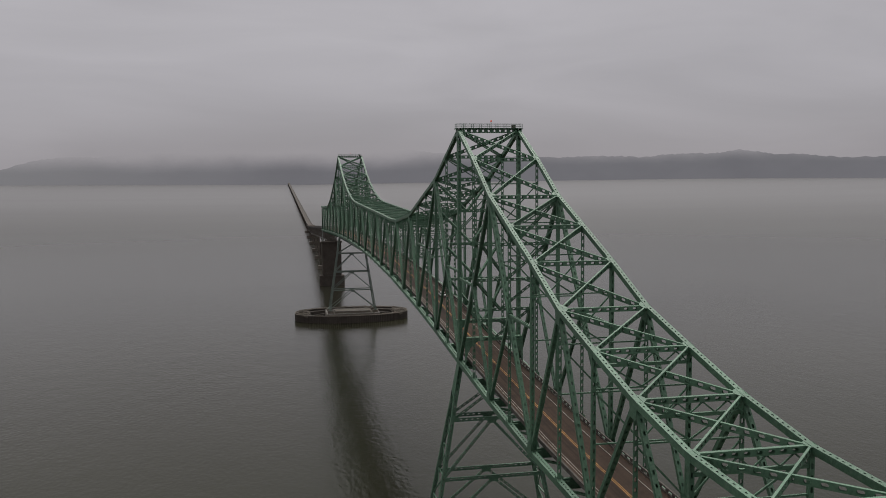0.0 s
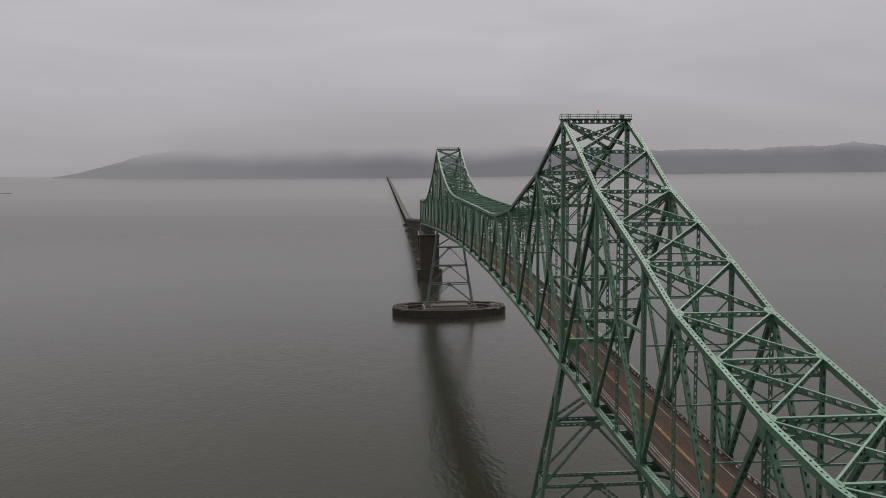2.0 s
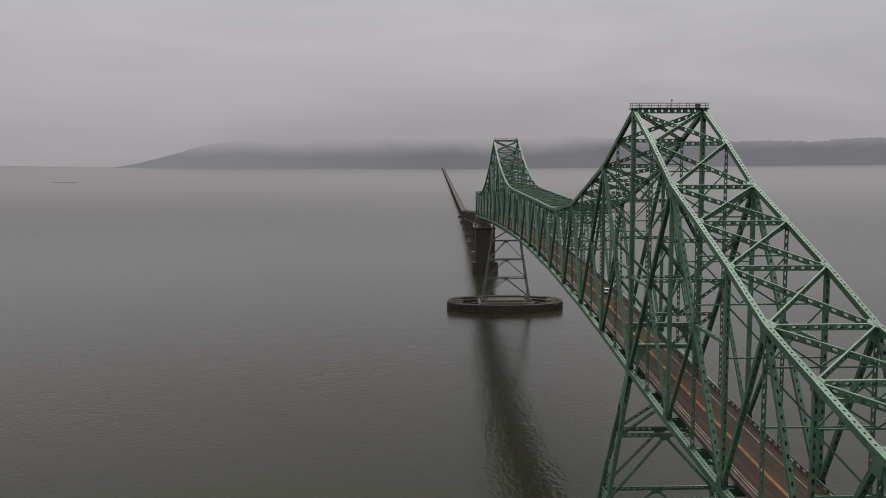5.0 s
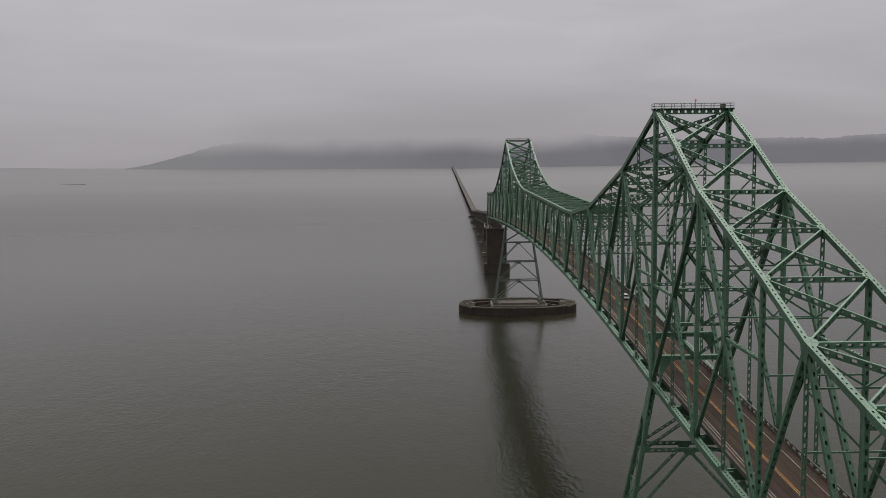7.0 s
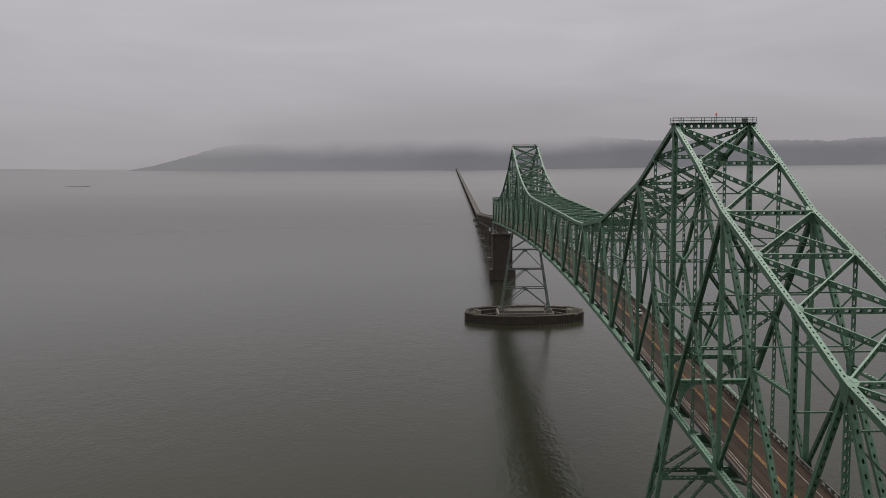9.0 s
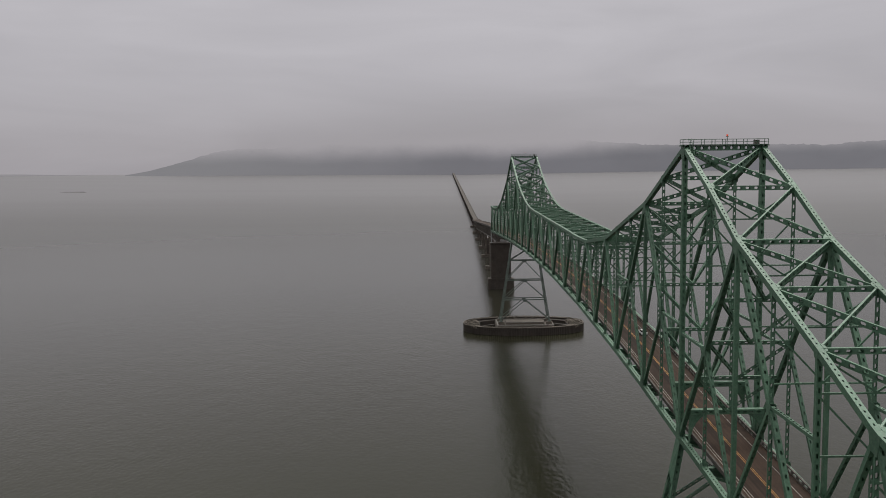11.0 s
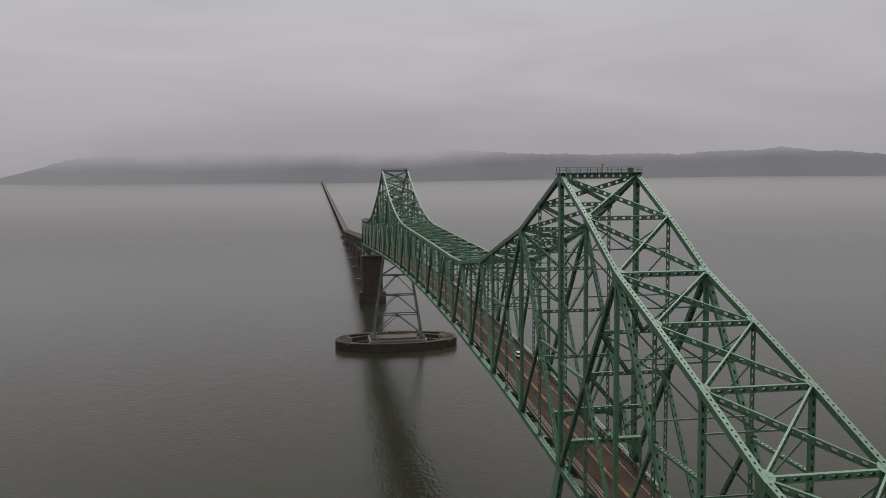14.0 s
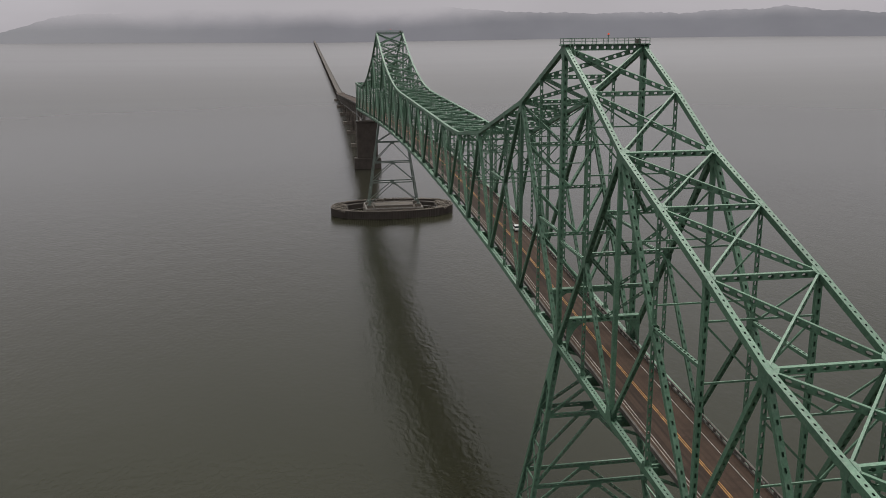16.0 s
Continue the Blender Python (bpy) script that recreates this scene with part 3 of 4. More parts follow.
# ---------------------------------------------------------------- steel support towers
def support_tower(yc, levels, base, paint=None):
    """Four battered legs in two A-frames under the trusses, with struts and chevrons between them."""
    tw = empty("support_tower", (0, yc, base), "pale green steel tower on four splayed legs" if paint else "green steel braced tower on four splayed legs", "bridge tower", "steel towers under the bridge")
    o = Vector((0, yc, base))
    top = zb(yc) - 0.8

    def leg(sx, sy, z):
        t = (top - z) / (top - 8.2)
        return Vector((sx * (X + t * (7.2 if paint else 7.7)), sy * (0.35 + 2.0 * min(1.0, t / 0.33) + 4.0 * max(0.0, t - 0.33)), z - base))

    bend = top - 0.33 * (top - 8.2)

    for sx in (-1, 1):
        for sy in (-1, 1):
            upper = beam("leg", tw, leg(sx, sy, top), leg(sx, sy, bend), SX, 0.95, 0.9, (0.7, 0.36, 1.5), mat=paint)
            beam("lower_leg", upper, leg(sx, sy, bend), leg(sx, sy, base), SX, 0.95, 0.9, (0.7, 0.36, 1.5), mat=paint)
        g = Soup()
        for e in (-0.52, 0.52):
            a, c = leg(sx, -1, top + 0.6), leg(sx, 1, top + 0.6)
            d, f = leg(sx, 1, top - 9), leg(sx, -1, top - 9)
            off = Vector((e, 0, 0))
            vs = [q + off + Vector((k, 0, 0)) for k in (-0.02, 0.02) for q in (a + Vector((0, -1.2, 0)), c + Vector((0, 1.2, 0)), d + Vector((0, 0.3, 0)), (d + f) / 2 + Vector((0, 0, 2.5)), f + Vector((0, -0.3, 0)))]
            g.add(vs, [tuple(range(5)), tuple(range(9, 4, -1))] + [(k, (k + 1) % 5, (k + 1) % 5 + 5, k + 5) for k in range(5)])
        g.make("head_plate", paint or STEEL, tw)
        zz = [top - 9] + [z for z in np.linspace(top - 14, base + 1.5, 5)]
        for k, z in enumerate(zz):
            beam("leg_tie", tw, leg(sx, -1, z), leg(sx, 1, z), SX, 0.3, 0.3, None, trim=(0.3, 0.3), mat=paint)
            if k + 1 < len(zz):
                s = -1 if k % 2 else 1
                beam("leg_brace", tw, leg(sx, s, z), leg(sx, -s, zz[k + 1]), SX, 0.26, 0.26, None, trim=(0.4, 0.4), mat=paint)
                beam("leg_brace", tw, leg(sx, -s, z), leg(sx, s, zz[k + 1]), SX, 0.22, 0.22, None, trim=(0.4, 0.4), mat=paint)
    hole = None if paint else (0.8, 0.38, 1.45)
    thick = 0.42 if paint else 0.66
    for sy in (-1, 1):
        for z in levels:
            beam("strut", tw, leg(-1, sy, z), leg(1, sy, z), (0, 0, 1), 0.62 if paint else 0.9, 0.45, hole, trim=(0.5, 0.5), mat=paint)
        mid0 = Vector((0, leg(1, sy, levels[0]).y * 0.75, (top + levels[0]) / 2 - base))
        for sx in (-1, 1):
            beam("brace", tw, leg(sx, sy, top - 0.8), mid0, (0, 0, 1), thick, 0.4, hole, trim=(0.5, 0), mat=paint)
            beam("brace", tw, mid0, leg(sx, sy, levels[0]), (0, 0, 1), thick, 0.4, hole, trim=(0, 0.5), mat=paint)
        for k, z in enumerate(levels):
            low = levels[k + 1] if k + 1 < len(levels) else base + 0.8
            apex = Vector((0, leg(1, sy, z).y, z - base - 0.3))
            for sx in (-1, 1):
                beam("brace", tw, apex, leg(sx, sy, low + 0.3), (0, 0, 1), thick, 0.4, hole, trim=(0.2, 0.5), mat=paint)
            g = Soup()
            for e in (-0.28, 0.28):
                y = apex.y + e
                pts = [(-1.5, 0.3), (1.5, 0.3), (0.9, -0.9), (-0.9, -0.9)]
                g.add([(px, y + d, apex.z + pz) for d in (-0.02, 0.02) for px, pz in pts], [(0, 1, 2, 3), (7, 6, 5, 4), (0, 4, 5, 1), (1, 5, 6, 2), (2, 6, 7, 3), (3, 7, 4, 0)])
            g.make("apex_plate", paint or STEEL, tw)
    for sx in (-1, 1):
        for sy in (-1, 1):
            s = Soup()
            p = leg(sx, sy, base)
            s.box(p.x - 1.1, p.x + 1.1, p.y - 1.1, p.y + 1.1, 0, 0.35)
            s.box(p.x - 0.75, p.x + 0.75, p.y - 0.75, p.y + 0.75, 0.35, 0.8)
            s.make("bearing_shoe", paint or STEEL, tw)
    return tw


BASE = 7.0
support_tower(0.0, (36.0, 21.3), BASE)
support_tower(375.5, (44.6, 32.4, 20.4), BASE, PALEGREEN)


# ---------------------------------------------------------------- piers with their ship fenders
def oval(a, b, e, k=56):
    pts = []
    for q in range(k):
        c, s = math.cos(2 * math.pi * q / k), math.sin(2 * math.pi * q / k)
        pts.append((a * math.copysign(abs(c) ** e, c), b * math.copysign(abs(s) ** e, s)))
    return pts


def ring(soup, outer, inner, z0, z1):
    k = len(outer)
    v = [(*p, z0) for p in outer] + [(*p, z1) for p in outer] + [(*p, z1) for p in inner] + [(*p, z0) for p in inner]
    f = []
    for q in range(k):
        r = (q + 1) % k
        f += [(q, r, r + k, q + k), (q + k, r + k, r + 2 * k, q + 2 * k), (q + 2 * k, r + 2 * k, r + 3 * k, q + 3 * k)]
    soup.add(v, f)


def block(name, a, b, z0, z1, mat, owner, dx=0.0, dy=0.0, soft=0.3):
    bm = bmesh.new()
    bmesh.ops.create_cube(bm, size=1)
    bmesh.ops.scale(bm, vec=(2 * a, 2 * b, z1 - z0), verts=bm.verts)
    bmesh.ops.translate(bm, vec=(dx, dy, (z0 + z1) / 2), verts=bm.verts)
    bmesh.ops.bevel(bm, geom=[e for e in bm.edges], offset=soft, segments=2, affect="EDGES")
    return part(name, bm, mat, owner)


def pier_core(pier, dy=0.0):
    """The pier itself: a long block with a raised rim, a low middle slab and four pedestals under the steel tower."""
    base = block("pier_block", 17.6, 10.6, -2.5, 5.2, PIERFACE, pier, dy=dy)
    for sg in (-1, 1):
        block("rim", 17.4, 0.45, 5.204, 5.75, CURBTOP, base, 0, dy + sg * 9.9, 0.1)
        block("rim", 0.45, 9.4, 5.204, 5.74, CURBTOP, base, sg * 16.9, dy, 0.1)
        for sy in (-1, 1):
            block("pedestal", 1.9, 1.5, 5.204, BASE - 0.004, PIERFACE, base, sg * 14.85, sy * 5.1 + (-5.5 if dy else 0), 0.15)
    slab = block("middle_slab", 11.6, 5.6, 5.204, 6.3, PIERFACE, base, 0, dy, 0.15)
    for sg in (-1, 1):
        block("rim", 11.4, 0.3, 6.304, 6.65, CURBTOP, slab, 0, dy + sg * 5.2, 0.08)


def plain_pier(yc):
    pier_core(empty("block_pier", (0, yc, 0), "weathered two-tier concrete pier under the steel tower", "bridge pier"))


def fendered_pier(yc):
    rnd = random.Random(5)
    pier = empty("fender_pier", (0, yc, 0), "weathered concrete pier ringed by an oval rubble-topped fender", "bridge pier")
    EXP = 0.92
    s = Soup()
    ring(s, oval(37.6, 20.5, EXP), oval(36.0, 19.0, EXP), -2.5, 4.5)
    wall = s.make("fender_wall", PIERBROWN, pier, "dark tide-stained concrete fender wall")
    s = Soup()
    ring(s, oval(37.9, 20.8, EXP), oval(35.7, 18.7, EXP), 4.504, 4.85)
    coping = s.make("fender_coping", CONCRETE, pier)
    s = Soup()
    ring(s, oval(35.98, 18.98, EXP), [(max(-27.5, min(27.5, x * 0.86)), max(-16.4, min(16.4, y * 0.88))) for x, y in oval(36, 19, EXP)], -2.0, 3.6)
    fdeck = s.make("fender_deck", PIERBROWN, pier)
    # knobs along the coping
    for q, (x, y) in enumerate(oval(36.8, 19.75, EXP, 112)):
        k = Soup()
        w, d, h = rnd.uniform(0.2, 0.6), rnd.uniform(0.2, 0.5), rnd.uniform(0.2, 0.75)
        k.box(x - w, x + w, y - d, y + d, 4.852, 4.852 + h)
        k.make("coping_block", RUBBLE, coping)
    # upright timbers round the outside of the wall
    post = None
    for q in range(168):
        t = 2 * math.pi * q / 168
        c, sn = math.cos(t), math.sin(t)
        x, y = 37.66 * math.copysign(abs(c) ** EXP, c), 20.56 * math.copysign(abs(sn) ** EXP, sn)
        if post is None:
            k = Soup()
            k.prism(oval(0.26, 0.3, 0.8, 8), -2.4, 4.3)
            post = k.make("fender_post", PIERBROWN, wall)
            shared = post.data
        else:
            post = new("fender_post", shared)
            post.parent = wall
        post.location = (x, y, rnd.uniform(-0.25, 0.15))
        post.rotation_euler = (0, 0, math.atan2(y * 3.4, x))
    # rows of laid stone that fan out at both ends, and rubble between wall and well
    for sg in (-1, 1):
        for q in range(13):
            k = Soup()
            a = radians(-66 + 11 * q)
            k.bar((sg * 28, 9 * math.sin(a), rnd.uniform(3.6, 3.9)), (sg * (28 + 7.4 * math.cos(a)), 15.8 * math.sin(a), rnd.uniform(3.9, 4.4)), rnd.uniform(0.5, 0.9), 0.9)
            k.make("rib", RUBBLE, fdeck)
    k = Soup()
    for q in range(620):
        a = rnd.uniform(0, 2 * math.pi)
        rr = rnd.uniform(0.7, 0.96)
        x, y = 35.6 * rr * math.copysign(abs(math.cos(a)) ** EXP, math.cos(a)), 18.4 * rr * math.copysign(abs(math.sin(a)) ** EXP, math.sin(a))
        if abs(x) < 28.2 and abs(y) < 16.6:
            continue
        w, h = rnd.uniform(0.5, 1.5), rnd.uniform(0.3, 1.3)
        t = rnd.uniform(0, math.pi)
        pts = [(x + w * rnd.uniform(0.6, 1) * math.cos(t + j * 1.257), y + w * rnd.uniform(0.6, 1) * math.sin(t + j * 1.257)) for j in range(5)]
        m = len(k.v)
        k.v += [(px, py, 3.5) for px, py in pts] + [(x + (px - x) * 0.6, y + (py - y) * 0.6, 3.6 + h) for px, py in pts]
        k.f += [tuple(m + 5 + j for j in range(5))] + [(m + j, m + (j + 1) % 5, m + 5 + (j + 1) % 5, m + 5 + j) for j in range(5)]
    r = k.make("rubble", RUBBLE, fdeck, "pale broken stone and debris")
    r["kind"] = "stuff"
    pier_core(pier, -5.0)
    for q in range(30):  # stubs along the pier's two long edges
        for yy in (-15.1, 5.1):
            k = Soup()
            x = -16.4 + 32.8 * q / 29 + rnd.uniform(-0.2, 0.2)
            k.box(x - 0.22, x + 0.22, yy - 0.2, yy + 0.2, 5.752, 5.752 + rnd.uniform(0.3, 0.7))
            k.make("edge_block", RUBBLE, pier)
    for sg in (-1, 1):  # gangway from the pier to the fender
        k = Soup()
        k.bar((sg * 16.2, -9, 5.6), (sg * 28.5, -9, 3.9), 0.7, 0.2)
        k.make("gangway", DARKSTEEL, pier)
    return pier


fendered_pier(381.0)
plain_pier(0.0)


def end_pier(yc, z_top):
    """Plain wall pier on a wider footing where truss and viaduct meet."""
    pier = empty("wall_pier", (0, yc, 0), "tall brown stained concrete wall pier with a wide footing", "bridge pier", "wall piers")
    for nm, a, b, z0, z1 in (("footing", 10.8, 4.4, -2.5, 8.8), ("shaft", 8.3, 3.4, 8.802, z_top - 1.5), ("pier_cap", 9.0, 4.0, z_top - 1.498, z_top)):
        bm = bmesh.new()
        bmesh.ops.create_cube(bm, size=1)
        bmesh.ops.scale(bm, vec=(2 * a, 2 * b, z1 - z0), verts=bm.verts)
        bmesh.ops.translate(bm, vec=(0, 0, (z0 + z1) / 2), verts=bm.verts)
        bmesh.ops.bevel(bm, geom=[e for e in bm.edges], offset=0.3, segments=1, affect="EDGES")
        part(nm, bm, PIERBROWN, pier)
    for sg in (-1, 1):
        s = Soup()
        z1 = zb(yc) - 0.76
        for dy in (-0.6, 0.6):
            s.bar((sg * X, dy * 2.0, z_top), (sg * X, dy, z1), 0.5, 0.5)
        s.box(sg * X - 0.5, sg * X + 0.5, -1.1, 1.1, z1 - 0.5, z1)
        s.box(sg * X - 0.6, sg * X + 0.6, -1.8, 1.8, z_top, z_top + 0.4)
        s.make("rocker_post", GALV, pier, "pale grey steel rocker post")
    return pier


end_pier(LAST * P, 38.6)
end_pier(FIRST * P, 34.6)

# ---------------------------------------------------------------- viaduct and causeway to the far shore
LINE = [(564, 0.8), (699, 4.6), (809, 6.9), (908, 9.0), (1021, 11.0), (1260, 14.6), (4700, 64.0)]
GRADE = [(564, 49.6), (620, 47.0), (900, 31.0), (1180, 15.0), (1260, 12.0), (1330, 10.6), (4700, 10.5)]


def vx(y):
    return lerp_table(LINE, y)


def vz(y):
    return lerp_table(GRADE, y) + level(y + 100)


def ribbon(name, x0, x1, z0, z1, y0, y1, steps, mat, parent, label=""):
    v, f = [], []
    for k in range(steps + 1):
        y = y0 + (y1 - y0) * k / steps
        cx, z = vx(y), vz(y)
        v += [(cx + x0, y, z + z0), (cx + x1, y, z + z0), (cx + x1, y, z + z1), (cx + x0, y, z + z1)]
        if k:
            o = 4 * (k - 1)
            f += [(o + q, o + (q + 1) % 4, o + 4 + (q + 1) % 4, o + 4 + q) for q in range(4)]
    f += [(3, 2, 1, 0), tuple(4 * steps + q for q in range(4))]
    return mesh_part(name, v, f, mat, parent, label)


viaduct = empty("viaduct", (0, 0, 0), "brown steel deck truss viaduct descending to the water", "bridge")
ribbon("deck", -5.6, 5.6, -0.5, 0.0, 566, 1250, 34, ASPHALT, viaduct, "brown asphalt deck")
for x in (-5.9, 5.5):
    ribbon("parapet", x, x + 0.4, -0.5, 0.85, 566, 1250, 34, PARAPET, viaduct)
PIERS = [(566, 0), (699, 1), (809, 1), (908, 1), (1021, 1), (1135, 1), (1250, 1)]
for (y0, _), (y1, _) in zip(PIERS, PIERS[1:]):
    depth = min(9.6, vz((y0 + y1) / 2) * 0.42)
    cells = 8
    for sg in (-1, 1):
        s = Soup()
        def at(q, low):
            y = y0 + 1.0 + (y1 - y0 - 2.0) * q / cells
            return Vector((vx(y) + sg * 4.2, y, vz(y) - 0.9 - (depth if low else 0)))
        for q in range(cells):
            s.bar(at(q, 0), at(q + 1, 0), 0.6, 0.8)
            s.bar(at(q, 1), at(q + 1, 1), 0.6, 0.8)
            s.bar(at(q, q % 2), at(q + 1, 1 - q % 2), 0.5, 0.6)
            s.bar(at(q, 0), at(q, 1), 0.45, 0.5)
        s.bar(at(cells, 0), at(cells, 1), 0.45, 0.5)
        s.make("deck_truss", DARKSTEEL, viaduct)
    for q in range(cells + 1):
        s = Soup()
        y = y0 + 1.0 + (y1 - y0 - 2.0) * q / cells
        s.bar((vx(y) - 4.2, y, vz(y) - 1.0 - depth), (vx(y) + 4.2, y, vz(y) - 1.0 - depth), 0.4, 0.5)
        s.bar((vx(y) - 4.2, y + 0.1, vz(y) - 0.9 - depth), (vx(y) + 4.2, y + 0.1, vz(y) - 1.0), 0.4, 0.4)
        s.bar((vx(y) - 4.2, y - 0.1, vz(y) - 1.0), (vx(y) + 4.2, y - 0.1, vz(y) - 0.9 - depth), 0.4, 0.4)
        s.make("cross_frame", DARKSTEEL, viaduct)
for y, has in PIERS:
    if not has:
        continue
    depth = min(9.6, vz(y) * 0.42)
    top = vz(y) - depth - 1.3
    p = empty("column_pier", (vx(y), y, 0), "twin column concrete pier on a wide footing", "bridge pier", "viaduct piers")
    s = Soup()
    s.prism(oval(9.4, 4.2, 0.5, 24), -2.5, 3.2)
    s.make("footing", CONCRETE, p)
    for sg in (-1, 1):
        s = Soup()
        s.prism([(sg * 4.0 + a, b) for a, b in oval(1.3, 1.5, 0.7, 12)], 3.202, top - 1.202)
        s.make("column", CONCRETE, p)
    s = Soup()
    s.box(-6.0, 6.0, -1.5, 1.5, top - 1.2, top)
    s.make("pier_cap", CONCRETE, p)
    s = Soup()
    s.box(-3.0, 3.0, -0.5, 0.5, 3.2, 3.2 + (top - 4.4) * 0.5)
    s.make("web_wall", PIERBROWN, p)

causeway = empty("causeway", (0, 0, 0), "low concrete trestle causeway running to the far shore", "bridge")
ribbon("deck", -3.7, 3.7, -0.6, 0.0, 1250.5, 4560, 60, PIERBROWN, causeway, "worn grey road deck")
ribbon("girder", -3.3, 3.3, -1.9, -0.604, 1250.5, 4560, 60, PIERBROWN, causeway)
for x in (-4.0, 3.6):
    ribbon("parapet", x, x + 0.4, -0.6, 0.85, 1250.5, 4560, 60, PARAPET, causeway)
for k in range(136):
    y = 1262 + k * 24.2
    s = Soup()
    s.box(vx(y) - 4.2, vx(y) + 4.2, y - 0.6, y + 0.6, vz(y) - 3.0, vz(y) - 1.904)
    for x in (-3.6, -1.2, 1.2, 3.6):
        s.box(vx(y) + x - 0.35, vx(y) + x + 0.35, y - 0.35, y + 0.35, level(y + 100) - 2.5, vz(y) - 3.0)
    s.make("pile_bent", PIERBROWN, causeway)


# ---------------------------------------------------------------- inspection platforms on the tower tops
BEACON, n, l, b = material("red_beacon_glass")
b.inputs["Base Color"].default_value = (0.45, 0.05, 0.03, 1)
b.inputs["Roughness"].default_value = 0.25
b.inputs["Emission Color"].default_value = (1.0, 0.12, 0.05, 1)
b.inputs["Emission Strength"].default_value = 0.4


def platform(yc, half=8.35):
    z = TOP[12] + 0.56
    pf = empty("inspection_platform", (0, yc, z), "railed steel inspection walkway across the tower top", "platform", "tower top platforms")
    s = Soup()
    s.box(-half, half, -1.0, 1.0, 0.0, 0.12)
    for x in (-half - 0.15, half + 0.15):
        s.box(x - 0.1, x + 0.1, -1.0, 1.0, -0.2, 0.0)
    s.make("walkway", STEEL, pf)
    for y in (-1.0, 1.0):
        for h in (0.6, 1.12):
            s = Soup()
            s.bar((-half, y, h), (half, y, h), 0.07, 0.07)
            s.make("rail", STEEL, pf)
        for k in range(9):
            s = Soup()
            x = -half + 2 * half * k / 8
            s.box(x - 0.05, x + 0.05, y - 0.05, y + 0.05, 0.12, 1.15)
            s.make("rail_post", STEEL, pf)
    for x in (-half, half):
        s = Soup()
        for h in (0.6, 1.12):
            s.bar((x, -1, h), (x, 1, h), 0.07, 0.07)
        s.make("end_rail", STEEL, pf)
    s = Soup()
    s.box(5.9, 6.8, -0.5, 0.4, 0.122, 0.85)
    s.box(5.82, 6.88, -0.58, 0.48, 0.85, 0.92)
    s.make("equipment_box", DARKSTEEL, pf, "dark steel equipment box")
    s = Soup()
    s.bar((0.6, 0, 0.12), (0.6, 0, 1.6), 0.1, 0.1)
    s.box(0.4, 0.8, -0.2, 0.2, 1.6, 1.7)
    mast = s.make("mast", STEEL, pf)
    s = Soup()
    s.prism([(0.6 + a, b_) for a, b_ in oval(0.17, 0.17, 1.0, 10)], 1.702, 2.05)
    s.make("beacon", BEACON, mast, "small red aviation beacon lamp")
    # cage ladder that climbs from the top chord to the walkway
    for dx in (-0.3, 0.3):
        s = Soup()
        s.bar((-7.0 + dx, -3.6, -2.1), (-7.0 + dx, -0.9, 1.25), 0.06, 0.06)
        lad = s.make("ladder_rail", STEEL, pf)
    for k in range(9):
        s = Soup()
        q = k / 9
        s.bar((-7.3, -3.6 + 2.7 * q, -2.1 + 3.35 * q), (-6.7, -3.6 + 2.7 * q, -2.1 + 3.35 * q), 0.04, 0.04)
        s.make("rung", STEEL, lad)


platform(0.0)
platform(375.5, 7.5)


# ---------------------------------------------------------------- sandbar and a car
def sandbar(x, y, length):
    SAND = surface("wet_sand", [(0.3, (0.05, 0.045, 0.04)), (0.7, (0.10, 0.09, 0.08))], 0.1, 0.9, fine=1)
    rnd = random.Random(3)
    v, f = [], []
    k = 28
    for i in range(k):
        a = 2 * math.pi * i / k
        q = 1 + 0.25 * rnd.uniform(-1, 1)
        v.append((x + length * 0.5 * math.cos(a) * q, y + 9 * math.sin(a) * q, level(math.hypot(x + 40, y + 100), -22.5) - 0.4))
    for i in range(k):
        a = 2 * math.pi * i / k
        q = 0.7 + 0.2 * rnd.uniform(-1, 1)
        v.append((x + length * 0.5 * math.cos(a) * q, y + 9 * math.sin(a) * q, level(math.hypot(x + 40, y + 100), -22.5) + 0.8 + 0.3 * rnd.random()))
    f = [tuple(range(k, 2 * k))] + [(i, (i + 1) % k, (i + 1) % k + k, i + k) for i in range(k)]
    tagged(mesh_part("sandbar", v, f, SAND), "low dark wet sandbar awash in the river", "sandbar")


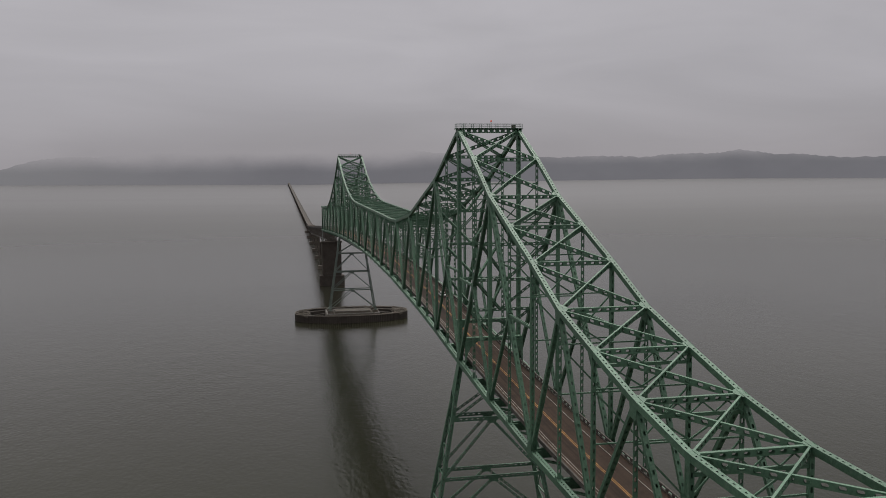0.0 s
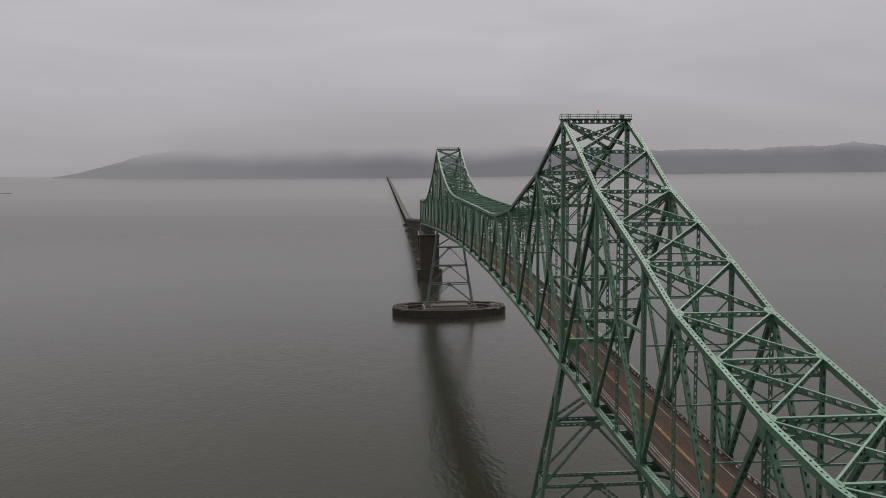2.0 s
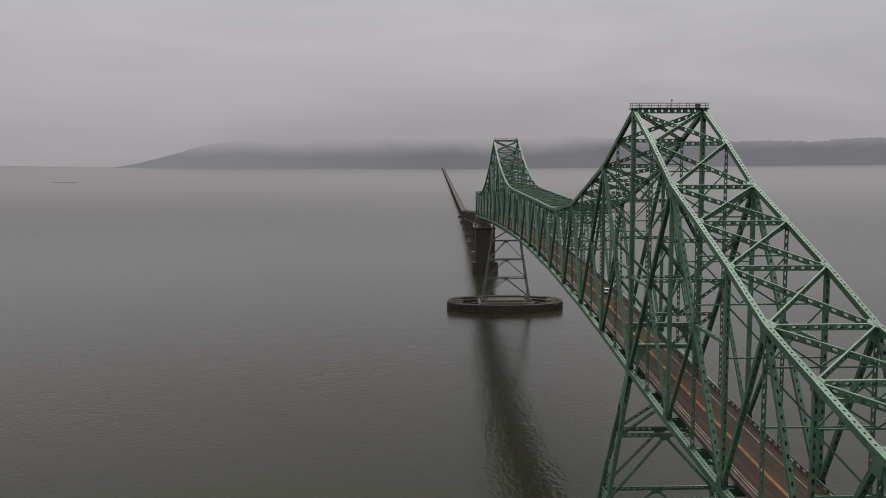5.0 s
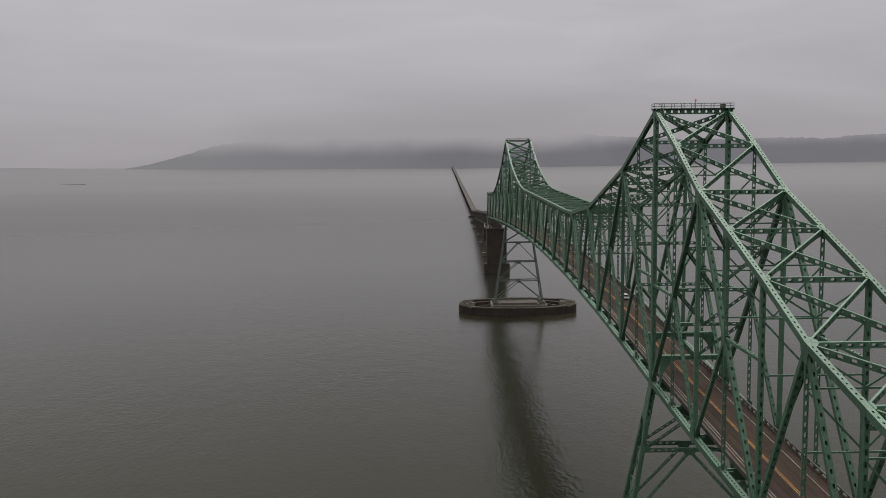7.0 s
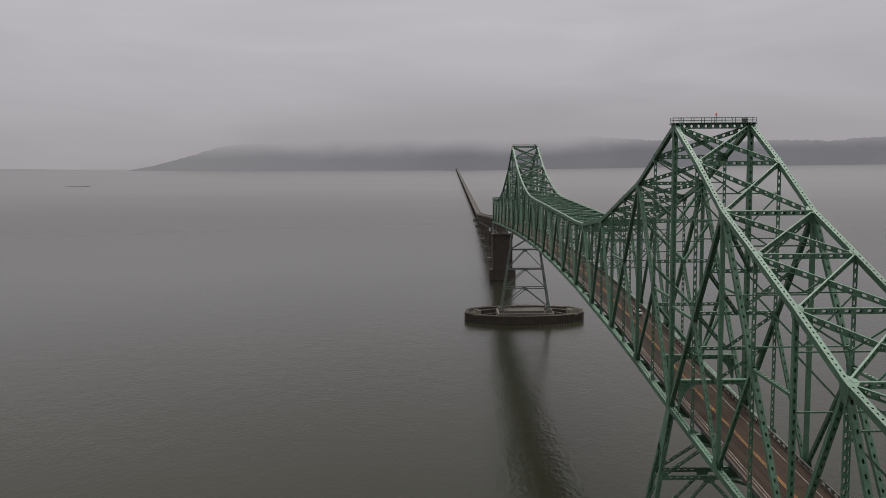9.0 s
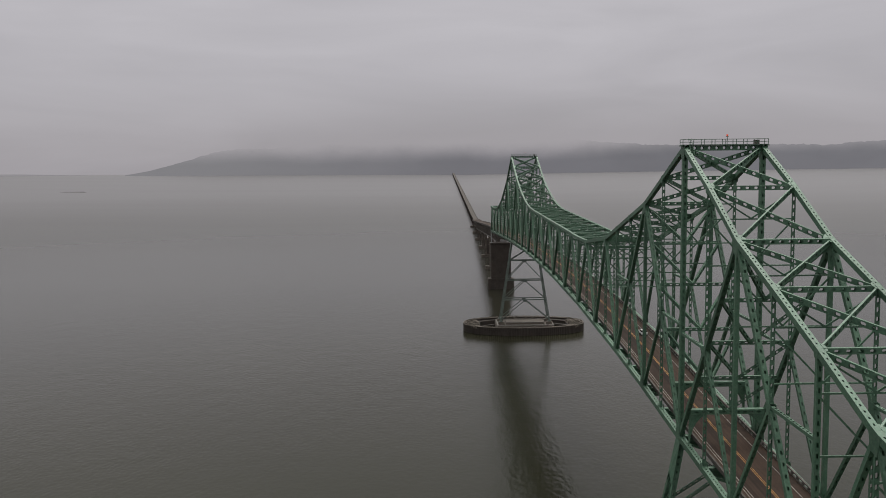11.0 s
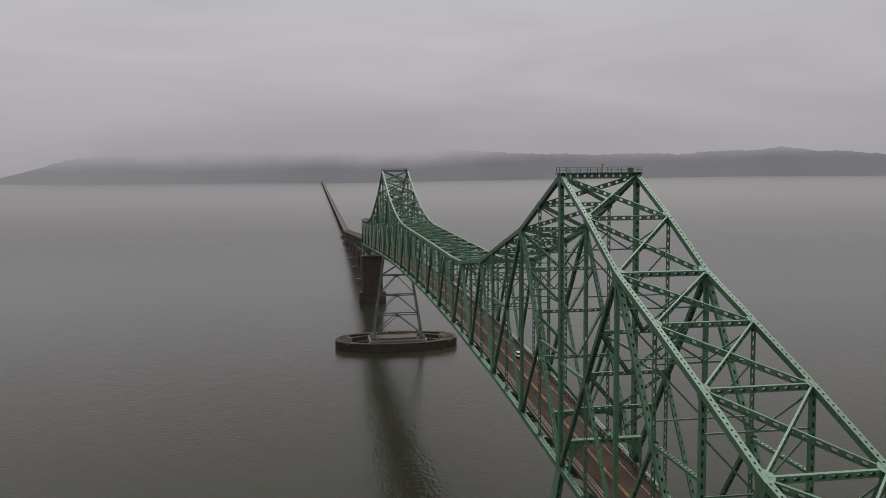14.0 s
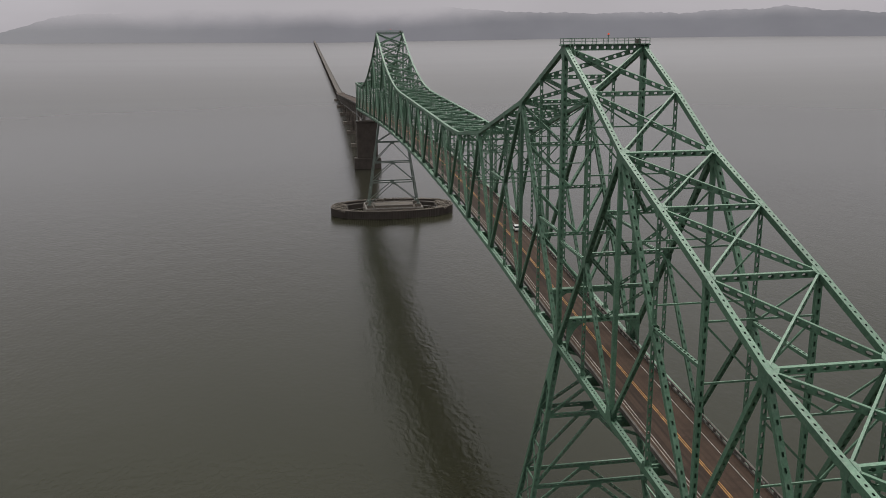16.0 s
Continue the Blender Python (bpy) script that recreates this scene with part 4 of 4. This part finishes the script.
def car(x, y, z, turn):
    PAINT = surface("white_car_paint", [(0.3, (0.62, 0.62, 0.62)), (0.7, (0.74, 0.74, 0.74))], 0.8, 0.3, fine=5, relief=0.02)
    TYRE = surface("tyre_rubber", [(0.3, (0.015, 0.015, 0.015)), (0.7, (0.03, 0.03, 0.03))], 5, 0.9)
    GLASS, n, l, b = material("dark_car_glass")
    b.inputs["Base Color"].default_value, b.inputs["Roughness"].default_value = (0.02, 0.022, 0.025, 1), 0.08
    LAMP, n, l, b = material("lamp_glass")
    b.inputs["Base Color"].default_value, b.inputs["Roughness"].default_value = (0.7, 0.7, 0.66, 1), 0.15
    c = empty("car", (x, y, z), "small white car driving on the bridge deck", "car")
    c.rotation_euler = (turn, 0, 0)

    def shell(name, profile, half, mat, inset=0.0):
        bm = bmesh.new()
        rows = []
        for sx, w in ((-1, half), (1, half)):
            rows.append([bm.verts.new((sx * (w - (inset if pz > 0.95 else 0)), py, pz)) for py, pz in profile])
        k = len(profile)
        bm.faces.new(rows[0])
        bm.faces.new(rows[1][::-1])
        for i in range(k):
            bm.faces.new((rows[0][i], rows[0][(i + 1) % k], rows[1][(i + 1) % k], rows[1][i]))
        bmesh.ops.bevel(bm, geom=[e for e in bm.edges], offset=0.06, segments=2, affect="EDGES")
        return part(name, bm, mat, c)

    shell("body", [(-2.2, 0.35), (-2.25, 0.75), (-2.0, 0.92), (2.0, 0.92), (2.25, 0.75), (2.2, 0.35)], 0.9, PAINT)
    shell("cabin", [(-1.9, 0.9), (-1.55, 1.44), (0.5, 1.46), (1.2, 0.9)], 0.82, GLASS, 0.12)
    shell("roof", [(-1.5, 1.42), (-1.45, 1.5), (0.4, 1.52), (0.5, 1.43)], 0.72, PAINT)
    for sx in (-1, 1):
        for wy in (-1.35, 1.35):
            bm = bmesh.new()
            bmesh.ops.create_cone(bm, cap_ends=True, segments=18, radius1=0.33, radius2=0.33, depth=0.22)
            bmesh.ops.rotate(bm, cent=(0, 0, 0), matrix=Matrix.Rotation(radians(90), 3, "Y"), verts=bm.verts)
            bmesh.ops.translate(bm, vec=(sx * 0.82, wy, 0.33), verts=bm.verts)
            part("wheel", bm, TYRE, c)
        s = Soup()
        s.box(sx * 0.68 - 0.17, sx * 0.68 + 0.17, -2.3, -2.22, 0.62, 0.76)
        s.make("headlight", LAMP, c)


sandbar(-1143, 2555, 85)
car(2.9, 77.0, road_z(77.0) + 0.01, 0.03)
